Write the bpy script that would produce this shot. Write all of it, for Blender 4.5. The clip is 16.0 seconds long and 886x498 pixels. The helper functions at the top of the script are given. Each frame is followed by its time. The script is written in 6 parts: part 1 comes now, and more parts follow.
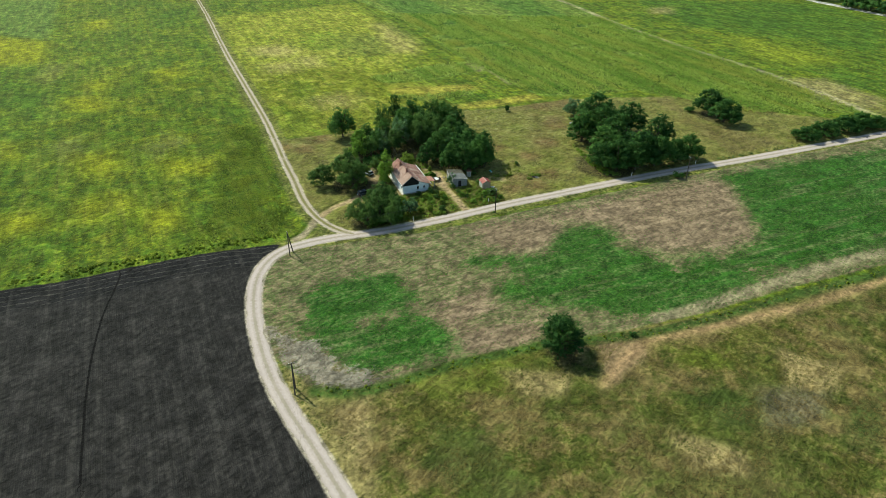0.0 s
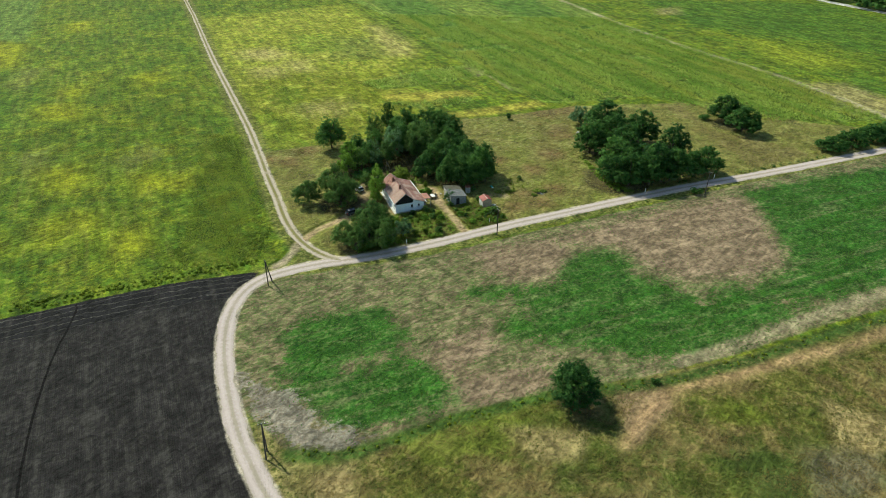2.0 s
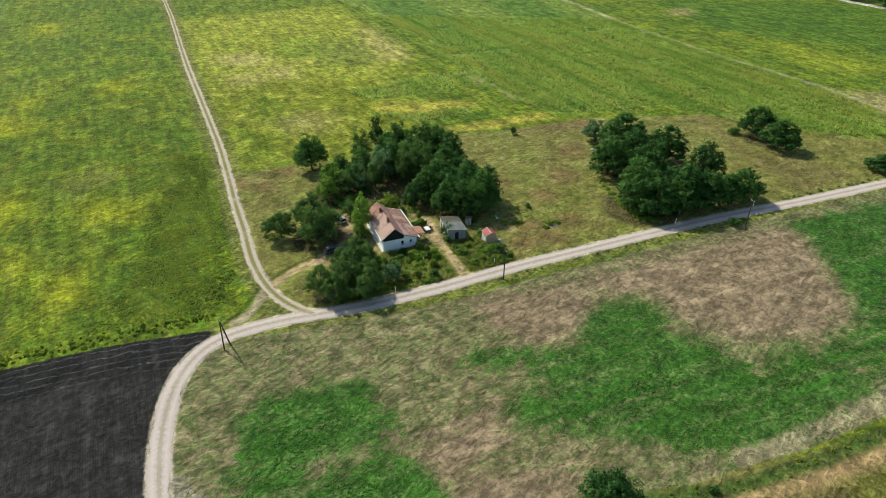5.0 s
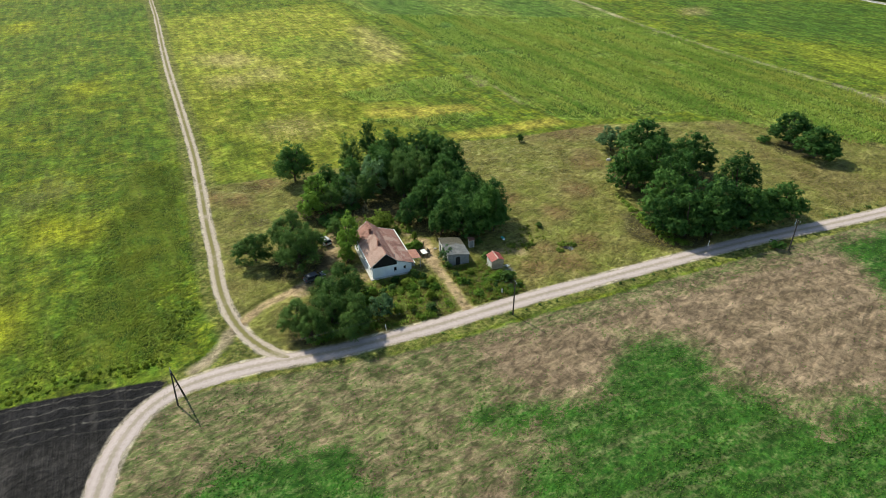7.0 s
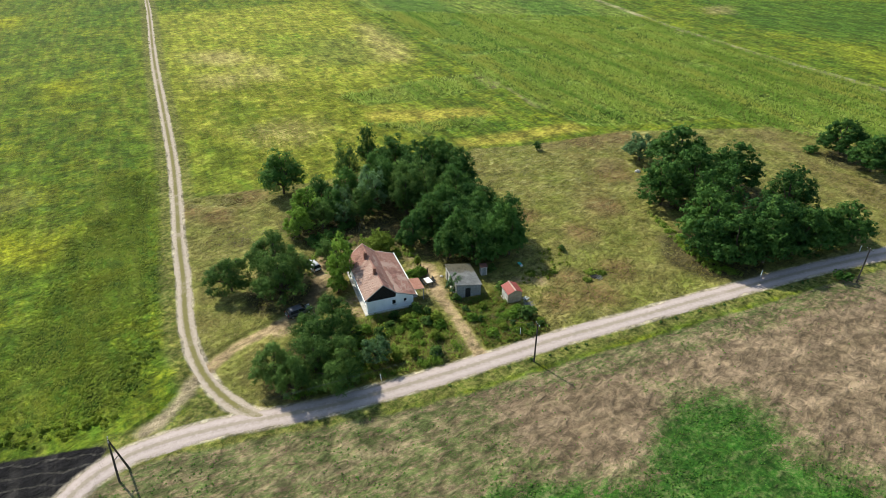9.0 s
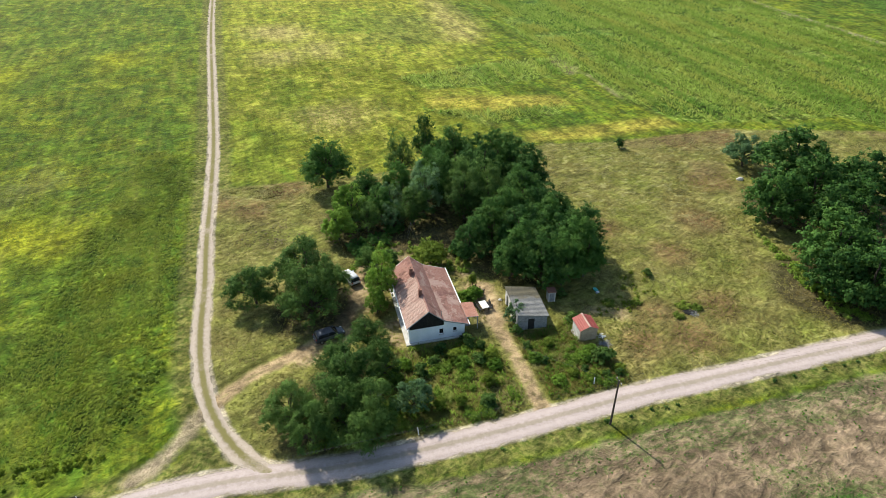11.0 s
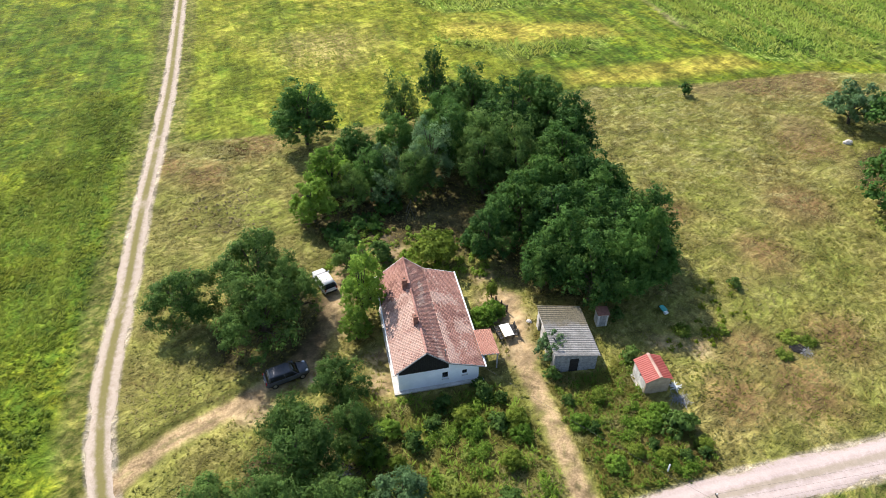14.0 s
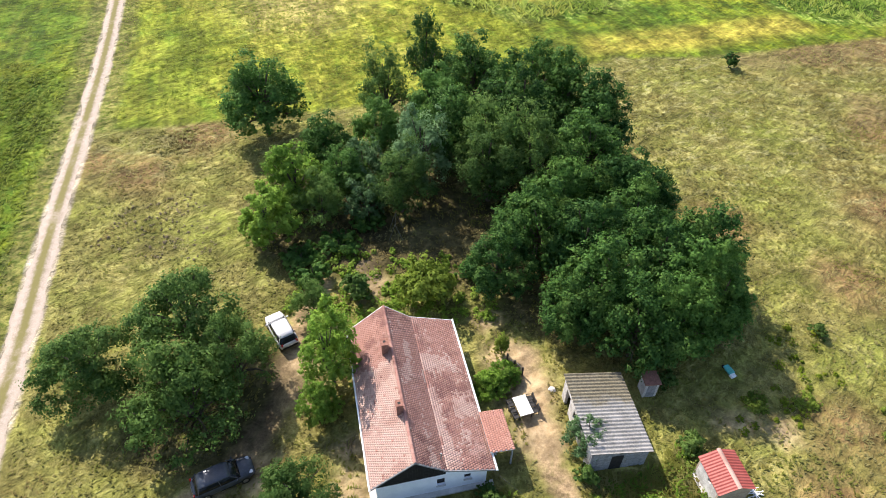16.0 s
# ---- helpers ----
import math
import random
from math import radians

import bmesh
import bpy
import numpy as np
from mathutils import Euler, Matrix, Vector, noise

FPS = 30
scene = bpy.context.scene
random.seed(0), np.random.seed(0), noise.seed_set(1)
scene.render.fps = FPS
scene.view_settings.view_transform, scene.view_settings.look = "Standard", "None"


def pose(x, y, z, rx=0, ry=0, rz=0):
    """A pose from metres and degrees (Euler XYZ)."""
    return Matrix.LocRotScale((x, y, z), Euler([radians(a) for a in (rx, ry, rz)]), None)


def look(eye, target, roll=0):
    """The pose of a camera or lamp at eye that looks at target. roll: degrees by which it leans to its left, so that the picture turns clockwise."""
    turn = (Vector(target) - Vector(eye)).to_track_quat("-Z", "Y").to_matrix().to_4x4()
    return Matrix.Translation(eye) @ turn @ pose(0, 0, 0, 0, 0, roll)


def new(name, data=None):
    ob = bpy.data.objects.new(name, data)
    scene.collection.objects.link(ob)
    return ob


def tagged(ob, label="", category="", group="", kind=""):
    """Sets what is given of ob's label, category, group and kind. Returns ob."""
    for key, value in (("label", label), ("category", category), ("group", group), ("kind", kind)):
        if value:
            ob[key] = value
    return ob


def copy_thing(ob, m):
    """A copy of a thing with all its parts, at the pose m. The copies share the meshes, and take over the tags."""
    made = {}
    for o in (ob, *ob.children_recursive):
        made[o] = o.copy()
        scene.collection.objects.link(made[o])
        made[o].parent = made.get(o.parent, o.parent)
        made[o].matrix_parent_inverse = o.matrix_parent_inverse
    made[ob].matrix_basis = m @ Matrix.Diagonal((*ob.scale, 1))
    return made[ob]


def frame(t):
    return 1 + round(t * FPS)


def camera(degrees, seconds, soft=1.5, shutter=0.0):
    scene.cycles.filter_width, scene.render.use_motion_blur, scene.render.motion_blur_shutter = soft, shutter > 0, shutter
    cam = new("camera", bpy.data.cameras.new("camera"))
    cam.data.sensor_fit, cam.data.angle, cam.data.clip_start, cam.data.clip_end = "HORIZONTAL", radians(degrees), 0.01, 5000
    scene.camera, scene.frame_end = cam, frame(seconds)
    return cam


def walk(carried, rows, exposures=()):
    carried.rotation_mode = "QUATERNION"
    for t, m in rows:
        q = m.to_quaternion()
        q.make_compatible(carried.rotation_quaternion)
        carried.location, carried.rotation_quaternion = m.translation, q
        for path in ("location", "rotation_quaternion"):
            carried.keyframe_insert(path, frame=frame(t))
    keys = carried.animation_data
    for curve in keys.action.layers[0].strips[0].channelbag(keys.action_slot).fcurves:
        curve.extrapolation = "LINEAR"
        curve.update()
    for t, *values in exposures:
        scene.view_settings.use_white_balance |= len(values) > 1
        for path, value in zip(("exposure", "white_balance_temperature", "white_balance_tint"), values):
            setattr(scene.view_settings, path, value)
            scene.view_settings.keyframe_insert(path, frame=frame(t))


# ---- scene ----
cam = camera(70.00, 16.0, 0.7)
PATH = [
    (0, (0.000, 0.000, 84.994), (-0.000, 16.939, 74.360), -0.05),
    (0.5, (0.221, 4.107, 84.182), (0.216, 21.052, 73.558), -0.09),
    (1, (0.389, 8.406, 83.350), (0.394, 25.355, 72.732), -0.07),
    (1.5, (0.503, 12.780, 82.509), (0.525, 29.731, 71.895), -0.09),
    (2, (0.627, 17.217, 81.712), (0.660, 34.163, 71.091), -0.07),
    (2.5, (0.784, 21.692, 81.015), (0.821, 38.633, 70.386), -0.13),
    (3, (0.868, 26.136, 80.385), (0.915, 43.064, 69.735), -0.17),
    (3.5, (0.901, 30.520, 79.708), (0.969, 47.452, 69.063), -0.21),
    (4, (0.929, 35.025, 78.740), (1.010, 51.960, 68.100), -0.21),
    (6.5, (1.314, 58.859, 71.634), (1.427, 75.862, 61.105), 0.06),
    (7, (1.292, 63.563, 70.031), (1.407, 80.571, 59.509), 0.04),
    (7.5, (1.272, 68.318, 68.318), (1.393, 85.346, 57.828), 0.16),
    (8, (1.298, 73.051, 66.605), (1.435, 90.101, 56.151), 0.32),
    (8.5, (1.303, 77.639, 65.144), (1.445, 94.692, 54.695), 0.33),
    (9, (1.166, 82.171, 63.993), (1.081, 99.212, 53.524), 0.22),
    (9.5, (1.109, 86.651, 62.803), (0.751, 103.698, 52.349), 0.13),
    (10, (1.016, 91.135, 61.559), (0.079, 108.137, 51.067), -0.05),
    (12.5, (0.089, 114.429, 54.833), (-2.456, 130.225, 42.833), -0.07),
    (13, (-0.350, 118.988, 53.357), (-2.841, 134.574, 41.074), -0.01),
    (13.5, (-0.969, 123.554, 51.686), (-3.365, 138.954, 39.152), -0.10),
    (14, (-1.611, 128.104, 49.956), (-3.936, 143.327, 37.195), -0.03),
    (14.5, (-2.259, 132.631, 48.363), (-4.516, 147.661, 35.363), -0.04),
    (15, (-2.901, 137.150, 46.878), (-5.092, 151.970, 33.628), -0.05),
    (15.5, (-3.570, 141.762, 45.470), (-5.694, 156.348, 31.952), 0.02),
    (16, (-4.345, 146.372, 43.991), (-6.370, 160.712, 30.199), 0.23),
]
walk(cam, [(t, look(eye, target, roll)) for t, eye, target, roll in PATH],
     exposures=[(0.0, 0.14, 6600, -11), (7.0, 0.18, 6600, 0), (10.0, 0.32, 6600, 3), (13.0, 0.57, 6550, 9), (16.0, 0.86, 6550, 15)])

# ---- light ----
SUN_DIR = Vector((-0.70, 0.71, 0.96)).normalized()
world = bpy.data.worlds.new("sky")
scene.world = world
world.use_nodes = True
wn = world.node_tree.nodes
sky = wn.new("ShaderNodeTexSky")
sky.sky_type, sky.sun_disc = "NISHITA", False
sky.sun_elevation = math.asin(SUN_DIR.z)
sky.sun_rotation = math.atan2(SUN_DIR.x, SUN_DIR.y)
world.node_tree.links.new(sky.outputs[0], wn["Background"].inputs[0])
wn["Background"].inputs[1].default_value = 0.15
sun = new("sun", bpy.data.lights.new("sun", "SUN"))
sun.data.energy, sun.data.angle, sun.data.color = 4.75, radians(0.6), (1.0, 0.95, 0.87)
sun.matrix_world = look(SUN_DIR * 300, (0, 0, 0))

# ---- material helpers ----


class Nodes:
    """Short names for building a node material."""

    def __init__(self, name, rough=0.9, metal=0.0, spec=0.3):
        self.m = bpy.data.materials.new(name)
        self.m.use_nodes = True
        self.t = self.m.node_tree
        self.b = self.t.nodes["Principled BSDF"]
        self.b.inputs["Roughness"].default_value = rough
        self.b.inputs["Metallic"].default_value = metal
        self.b.inputs["Specular IOR Level"].default_value = spec
        self.where = None

    def put(self, kind, **inputs):
        n = self.t.nodes.new(kind)
        for k, v in inputs.items():
            self.set(n.inputs[k.replace("_", " ")], v)
        return n

    def set(self, socket, v):
        if isinstance(v, bpy.types.NodeSocket):
            self.t.links.new(v, socket)
        elif isinstance(v, tuple) and len(v) == 3 and socket.type == "RGBA":
            socket.default_value = (*v, 1)
        else:
            socket.default_value = v

    def pos(self):
        if self.where is None:
            self.where = self.put("ShaderNodeNewGeometry").outputs["Position"]
        return self.where

    def local(self):
        return self.put("ShaderNodeTexCoord").outputs["Object"]

    def noise(self, scale, detail=4.0, rough=0.6, at=None, stretch=None, turn=0.0):
        v = at or self.pos()
        if stretch:
            mp = self.put("ShaderNodeMapping", Vector=v)
            mp.vector_type = "TEXTURE"
            mp.inputs["Rotation"].default_value = (0, 0, turn)
            mp.inputs["Scale"].default_value = [1 / q for q in stretch]
            v = mp.outputs[0]
        n = self.put("ShaderNodeTexNoise", Vector=v, Scale=scale, Detail=detail, Roughness=rough)
        return n.outputs["Fac"]

    def math(self, op, a, b=0.0):
        n = self.put("ShaderNodeMath")
        n.operation = op
        self.set(n.inputs[0], a)
        self.set(n.inputs[1], b)
        return n.outputs[0]

    def step(self, v, lo, hi, a=0.0, b=1.0):
        n = self.put("ShaderNodeMapRange", Value=v)
        n.interpolation_type = "SMOOTHSTEP"
        for k, x in zip(("From Min", "From Max", "To Min", "To Max"), (lo, hi, a, b)):
            n.inputs[k].default_value = x
        return n.outputs[0]

    def mix(self, fac, a, b):
        n = self.put("ShaderNodeMix")
        n.data_type = "RGBA"
        self.set(n.inputs[0], fac)
        self.set(n.inputs[6], a)
        self.set(n.inputs[7], b)
        return n.outputs[2]

    def scaled(self, c, f):
        n = self.put("ShaderNodeVectorMath")
        n.operation = "SCALE"
        self.set(n.inputs[0], c)
        self.set(n.inputs["Scale"], f)
        return n.outputs[0]

    def attr(self, name):
        n = self.put("ShaderNodeAttribute")
        n.attribute_name = name
        return n.outputs["Fac"]

    def island(self):
        return self.put("ShaderNodeNewGeometry").outputs["Random Per Island"]

    def chance(self):
        return self.put("ShaderNodeObjectInfo").outputs["Random"]

    def colour(self, v):
        self.set(self.b.inputs["Base Color"], v)
        return self

    def bump(self, h, strength=0.5, distance=0.05):
        n = self.put("ShaderNodeBump", Height=h, Strength=strength, Distance=distance)
        self.t.links.new(n.outputs[0], self.b.inputs["Normal"])
        return self


def plain(name, dark, light, scale=3.0, rough=0.8, metal=0.0, bump=0.2, fine=40.0):
    """A surface between two tones, uneven at two scales."""
    n = Nodes(name, rough, metal)
    at = n.local()
    big, small = n.noise(scale, 5, 0.65, at), n.noise(fine, 3, 0.6, at)
    f = n.math("ADD", n.math("MULTIPLY", big, 0.65), n.math("MULTIPLY", small, 0.35))
    n.colour(n.mix(n.step(f, 0.33, 0.67), dark, light))
    n.bump(small, bump, 0.02)
    return n.m


def leafy(name, dark, light, tip, sheen=0.45, broad=(), strips=()):
    """Leaves: tone by leaf, by tree and by patch, with some light passing through."""
    n = Nodes(name, 0.7, 0.0, 0.12)
    patch = n.noise(0.5, 3, 0.6)
    f = n.math("ADD", n.math("MULTIPLY", n.island(), 0.45), n.math("MULTIPLY", n.chance(), 0.5))
    c = n.mix(n.step(f, 0.1, 0.85), dark, light)
    c = n.mix(n.math("MULTIPLY", n.step(patch, 0.5, 0.72), 0.6), c, tip)
    for scale, detail, lo, hi, share, tone in broad:
        c = n.mix(n.math("MULTIPLY", n.step(n.noise(scale, detail[0], detail[1]), lo, hi), share), c, tone)
    for scale, lo, hi, share, tone in strips:
        c = n.mix(n.math("MULTIPLY", n.step(n.noise(scale, 4, 0.6, stretch=(1.0, 0.08, 1.0), turn=radians(24.5)), lo, hi), share), c, tone)
    n.colour(c)
    tr = n.put("ShaderNodeBsdfTranslucent", Color=c)
    mx = n.put("ShaderNodeMixShader", Fac=sheen)
    n.t.links.new(n.b.outputs[0], mx.inputs[1])
    n.t.links.new(tr.outputs[0], mx.inputs[2])
    n.t.links.new(mx.outputs[0], n.t.nodes["Material Output"].inputs["Surface"])
    return n.m


# ---- lines and areas of the plan ----
ROAD = [(33, -20), (-2, 41.5), (-15.4, 62.6), (-21.2, 71.6), (-27.1, 79.8), (-33.3, 89.8), (-38.1, 100.6), (-41.9, 111.1), (-44.0, 121.5), (-43.3, 130.0), (-39.9, 135.5),
        (-34.0, 138.9), (-27.2, 141.4), (-21.0, 143.0), (-14.1, 145.0), (-6.4, 148.2), (1, 151.3), (9.2, 155.2), (18, 159.3), (27.1, 163.0), (37, 167.1), (47.5, 171.5), (71.0, 181.0), (94.3, 188.6),
        (121, 198.6), (140, 205.8), (158, 212.6), (260, 252), (420, 312)]
TRACK = [(-23.5, 142.6), (-28.2, 145.0), (-33.0, 149.5), (-37.2, 155.6), (-41.4, 164), (-45.3, 174.6), (-50.3, 186), (-57.0, 203.2), (-66.0, 225.4), (-75.8, 247.3), (-93.2, 286), (-108, 319),
         (-122.5, 353), (-146.6, 410), (-166.4, 454), (-260, 662)]
SPUR = [(-34.8, 151.3), (-34.9, 149.2), (-35.4, 145.6), (-36.3, 142.2), (-38.3, 139.7)]
DRIVE = [(7.0, 154.6), (5.2, 159.3), (2.7, 165.0), (0.2, 171.3), (-1.2, 175.4), (-1.8, 180)]
PATH_WEST = [(-34.5, 150.5), (-31.6, 156.2), (-29.0, 159.1), (-25.4, 162.9), (-22.6, 166.5), (-21.2, 173), (-22.3, 180.5), (-21.5, 186)]
BLACK = [(-420, 18), (-240, 74), (-101.4, 117.6), (-90.2, 120.9), (-79.1, 125.6), (-67.3, 130.5), (-54.7, 134.9), (-41.5, 138.0), (-44, 121), (-38, 100), (-27, 79), (-15, 62), (-2, 41), (33, -20), (60, -80), (-420, -80)]
CROP = [(-42, 131), (-44, 121), (-42, 111), (-38, 100), (-31.6, 93.0), (-23.6, 86.0), (-16.3, 86.0), (-10.1, 88.3), (1.8, 93.7), (20.4, 99.7), (39.6, 103.6), (56.5, 109.0), (79, 118.2), (106, 127.6), (260, 186), (260, 246),
        (121, 195.5), (94.3, 185), (71, 176.0), (53.9, 168.5), (25.4, 156.6), (4.8, 147.6), (-6.1, 143.5), (-21, 139.5), (-34, 136)]
YARD = [(-27, 143), (-33, 150), (-41, 165), (-50, 186), (-57.5, 206), (-43, 211.2), (-25, 218), (8, 236), (24.6, 239.5), (50, 249.5), (92, 253), (112, 246), (131, 232), (150, 226), (170, 222), (170, 217), (121, 199), (71, 181), (25, 162), (-3, 150)]
CORN = [[(-266, 900), (-58, 453), (-12, 369), (5, 318), (19, 294), (28, 269), (41, 253.5), (52, 253.5), (82, 261), (94.4, 248.6), (115.1, 232.5), (140.9, 231.4), (162.6, 234.7), (156, 261), (143, 294), (122, 334), (83, 434), (-95, 900)],
        [(-34, 278), (-6, 297), (15, 305), (19, 289), (4, 280), (-23, 269)], [(-24, 255), (-6, 255), (15, 263), (11, 254), (-5.4, 245.5)]]
GREENS = [[(-31.8, 115.3), (-29.3, 119.7), (-19.3, 123.6), (-11.2, 123.6), (-5.3, 114.2), (-6.1, 110.9), (-17.6, 107.7), (-16.9, 105.2), (-5, 109.6), (-3, 109.1), (1.9, 102.4), (3.1, 95.4), (-4.9, 94.6), (-7.1, 92.1), (-17.2, 89.3), (-20.5, 93.8), (-28.4, 100.6)],
          [(32.5, 145.5), (38.9, 147.6), (44.8, 143.4), (45.2, 135.6), (51.6, 132.9), (56.6, 126.6), (65.8, 133.4), (70.7, 127.8), (75.6, 124.9), (72.5, 120.7), (56.7, 111), (44.7, 108), (32.8, 109.6), (27, 112), (12.8, 114.2), (12, 120.8), (19.3, 121.9), (15.9, 127.9), (4.9, 126.7), (6.4, 131.7), (24.7, 132.4)],
          [(85.3, 177.6), (112.3, 187.7), (149.2, 199.1), (260, 240), (260, 190), (112, 135.5), (90.1, 128.3), (76, 124.2), (63.9, 127.8), (81.9, 139.6), (86.4, 159.8), (86.6, 170.6)]]
BROWNS = [[(7, 147.1), (14.7, 148.6), (27.5, 153.3), (32.7, 147), (28.1, 136.2), (16.4, 134), (11, 138.4)], [(25.8, 151.7), (78.6, 174.5), (85.2, 173.7), (84.8, 159.8), (82.1, 141.1), (69.4, 135.5), (56.6, 135.6), (48, 141.1), (45.2, 148.5)],
          [(-5.4, 108.1), (9.9, 118.9), (10.8, 112.1), (6.7, 106.1), (19.9, 105.1), (20.2, 100.5), (5.2, 95.4), (1.9, 102.4)]]
GREYS = [[(-36.9, 104.3), (-30.8, 100.6), (-25.9, 99.2), (-20.3, 92.2), (-14.7, 91.8), (-10.4, 89), (-17.3, 86), (-23.8, 87.2), (-30.3, 93)]]
LIGHT_STRIP = [(45.5, 106.8), (64.3, 114.7), (89, 126.1), (111.2, 134.1), (260, 192)]
HEDGE_LINE = [(-24, 85.5), (-16, 85.2), (-10, 87.3), (1.8, 92.7), (20, 98.6), (39.6, 101.5), (56.5, 106.6), (79, 115.6), (106, 125), (260, 184)]
DIRT = [(260, 182), (103.8, 121.8), (82.2, 112.4), (67.8, 108), (52.8, 103.2), (42.6, 100), (36.5, 95.2), (30.4, 87.5)]
FIELD_EDGE = [(185, 195), (164.1, 233.5), (156, 261), (143, 294), (122, 334), (103, 379), (84, 438), (0, 650)]
BLACK_PATH = [(-77, 125), (-75.9, 122), (-73.8, 108.2), (-69.5, 93.8), (-64.9, 81.8), (-58, 66)]
PALE_FIELD = [(-243, 357), (-210, 345), (-261, 454), (-470, 900), (-900, 900), (-900, 300)]
GOLD = [[(3.6, 242.2), (37, 256), (42, 251), (21.5, 241.5), (4.6, 236.4)], [(-23, 264), (11, 269), (16, 263), (-6, 255), (-22, 257)]]
# Patches of the meadows: flowering yellow, deep green, straw, bleached, olive and fresh grass.
YELLOW = [[(-300, 340), (-240, 352), (-208, 342), (-192, 304), (-209, 299), (-300, 280)], [(-211, 387), (-201, 394), (-190, 373), (-198, 366)], [(-155, 269), (-152, 277), (-143, 269), (-141, 258), (-150, 262)], [(-153, 251), (-144, 254), (-131.2, 243.8), (-130.8, 235.4), (-143.9, 235.5)],
          [(-132, 287), (-127, 294), (-116, 286), (-120, 275)], [(-103.2, 158.5), (-101.6, 163.6), (-96.8, 158.4), (-95.4, 150.3), (-99.2, 151)], [(-97.5, 165.4), (-92.5, 165.4), (-87.9, 158.4), (-92, 156.8)]]
YELLOW_NEAR = [[(-82.3, 155.1), (-76.9, 156.7), (-72.5, 148.7), (-77, 146.6)], [(-121.7, 151.9), (-113.6, 154.2), (-108.3, 147.3), (-111.2, 144.3), (-114.7, 140)], [(-122.3, 194), (-111.2, 196.3), (-102.6, 187.2), (-104.3, 178.8), (-112.3, 180.9)],
               [(-92.5, 189.4), (-84.1, 191.6), (-77.5, 182.9), (-85, 178.8)], [(-80.8, 187.2), (-74.2, 189.4), (-74.4, 178.8)], [(-152.4, 203.6), (-146.7, 202.1), (-140.7, 191.8), (-144.8, 190.9)]]
# The western patch near (-128, 171) paints a dark shadow as deeper green.
DEEP = [[(-80.1, 174.8), (-68.6, 182.9), (-50.7, 182.9), (-47, 160), (-44, 147), (-54, 142.7), (-61.3, 147.2), (-71, 153.5)], [(-99, 178.8), (-91.8, 182.9), (-86.3, 171), (-92.4, 169.1)], [(-134.8, 176.9), (-128.9, 178.9), (-121.5, 165.5), (-127.1, 163.7)],
        [(-112.5, 141.4), (-94.9, 138.5), (-80.4, 138.5), (-88, 133.1), (-102.1, 130.6)], [(-190, 418), (-161, 426), (-149, 379), (-163, 366)], [(-151, 359), (-116, 335), (-111, 314), (-135, 324)],
        [(-126.7, 231.1), (-118.3, 234.2), (-108.8, 211.2), (-116.9, 211.2)], [(-230, 298), (-180, 292), (-148.8, 234.2), (-140.9, 211.3), (-150.9, 201.2)]]
STRAW = [[(-102.7, 201.1), (-96.8, 211.2), (-89, 206), (-93.4, 191.7)], [(-133.6, 201.1), (-128.9, 211.3), (-119.7, 196.3), (-123.8, 189.5)], [(-186, 300), (-177, 300), (-172, 272), (-180, 276)]]
BLEACHED = [[(-100, 329), (-83, 335), (-72, 324), (-76, 313), (-93, 316)], [(-42, 383), (-28, 386), (-12, 349), (-12, 318), (-24, 322), (-32, 353)], [(-84, 299), (-71, 304), (-66, 290), (-78, 285)],
            [(-54.2, 247), (-43, 258), (-34, 252), (-37.3, 239), (-49.5, 239.1)], [(-72, 313), (-61, 313), (-57, 296), (-66, 296)]]
OLIVE = [[(-56, 359), (-29, 356), (-26, 315), (-51, 315)]]
SWARD = [[(-78, 362), (-57, 359), (-50, 329), (-63, 322), (-73, 335)], [(-66.4, 240.4), (-53.6, 237.1), (-44.8, 215), (-56.4, 212)], [(-71, 277), (-55, 269), (-50.8, 247), (-62.2, 247)]]
# The maize's darker bands and bare rows, and the fields beyond it.
DARK_ROWS = [[(-150, 680), (-90, 690), (-9, 453), (29, 340), (51, 316), (32, 315), (5, 344), (-44, 453)], [(-40, 660), (0, 660), (66, 438), (84, 372), (93, 356), (67, 359), (49, 393)], [(2, 417), (23, 401), (37, 365), (24, 365)], [(31, 262), (47, 272), (60, 263), (46, 256)]]
BARE_ROWS = [[(5, 315), (18, 296), (30, 269), (23, 267), (15, 289)], [(-22, 265), (-1, 268), (16, 270), (16, 271.5), (-1, 270), (-22, 267)]]
FAR_DARK = [[(133, 453), (246, 443), (260, 385), (217, 313), (195, 340), (161, 358), (138, 386)], [(172, 294), (195, 276), (184, 257), (169, 268)]]
FAR_YELLOW = [[(161, 352), (178, 328), (193, 303), (163, 295), (151, 318)]]
FAR_TAN = [[(148, 278), (169, 276), (178.6, 247.8), (170.1, 233.4), (156.1, 243.1)], [(133, 425), (147, 430), (142, 410), (130, 410)]]
FAR_ROAD = [(180, 590), (247, 452), (271, 403), (360, 220)]
SLOPE = [[(81, 257), (92.6, 248), (93.8, 224.6), (110.2, 213.4), (119.5, 204), (96.4, 194.5), (92.1, 210.8), (90.4, 233.6)], [(25.8, 240.2), (49.3, 248.1), (48.5, 243.4), (27.5, 235)], [(37.9, 230.7), (46.5, 230.7), (44.8, 220.7), (37.6, 220.7)]]
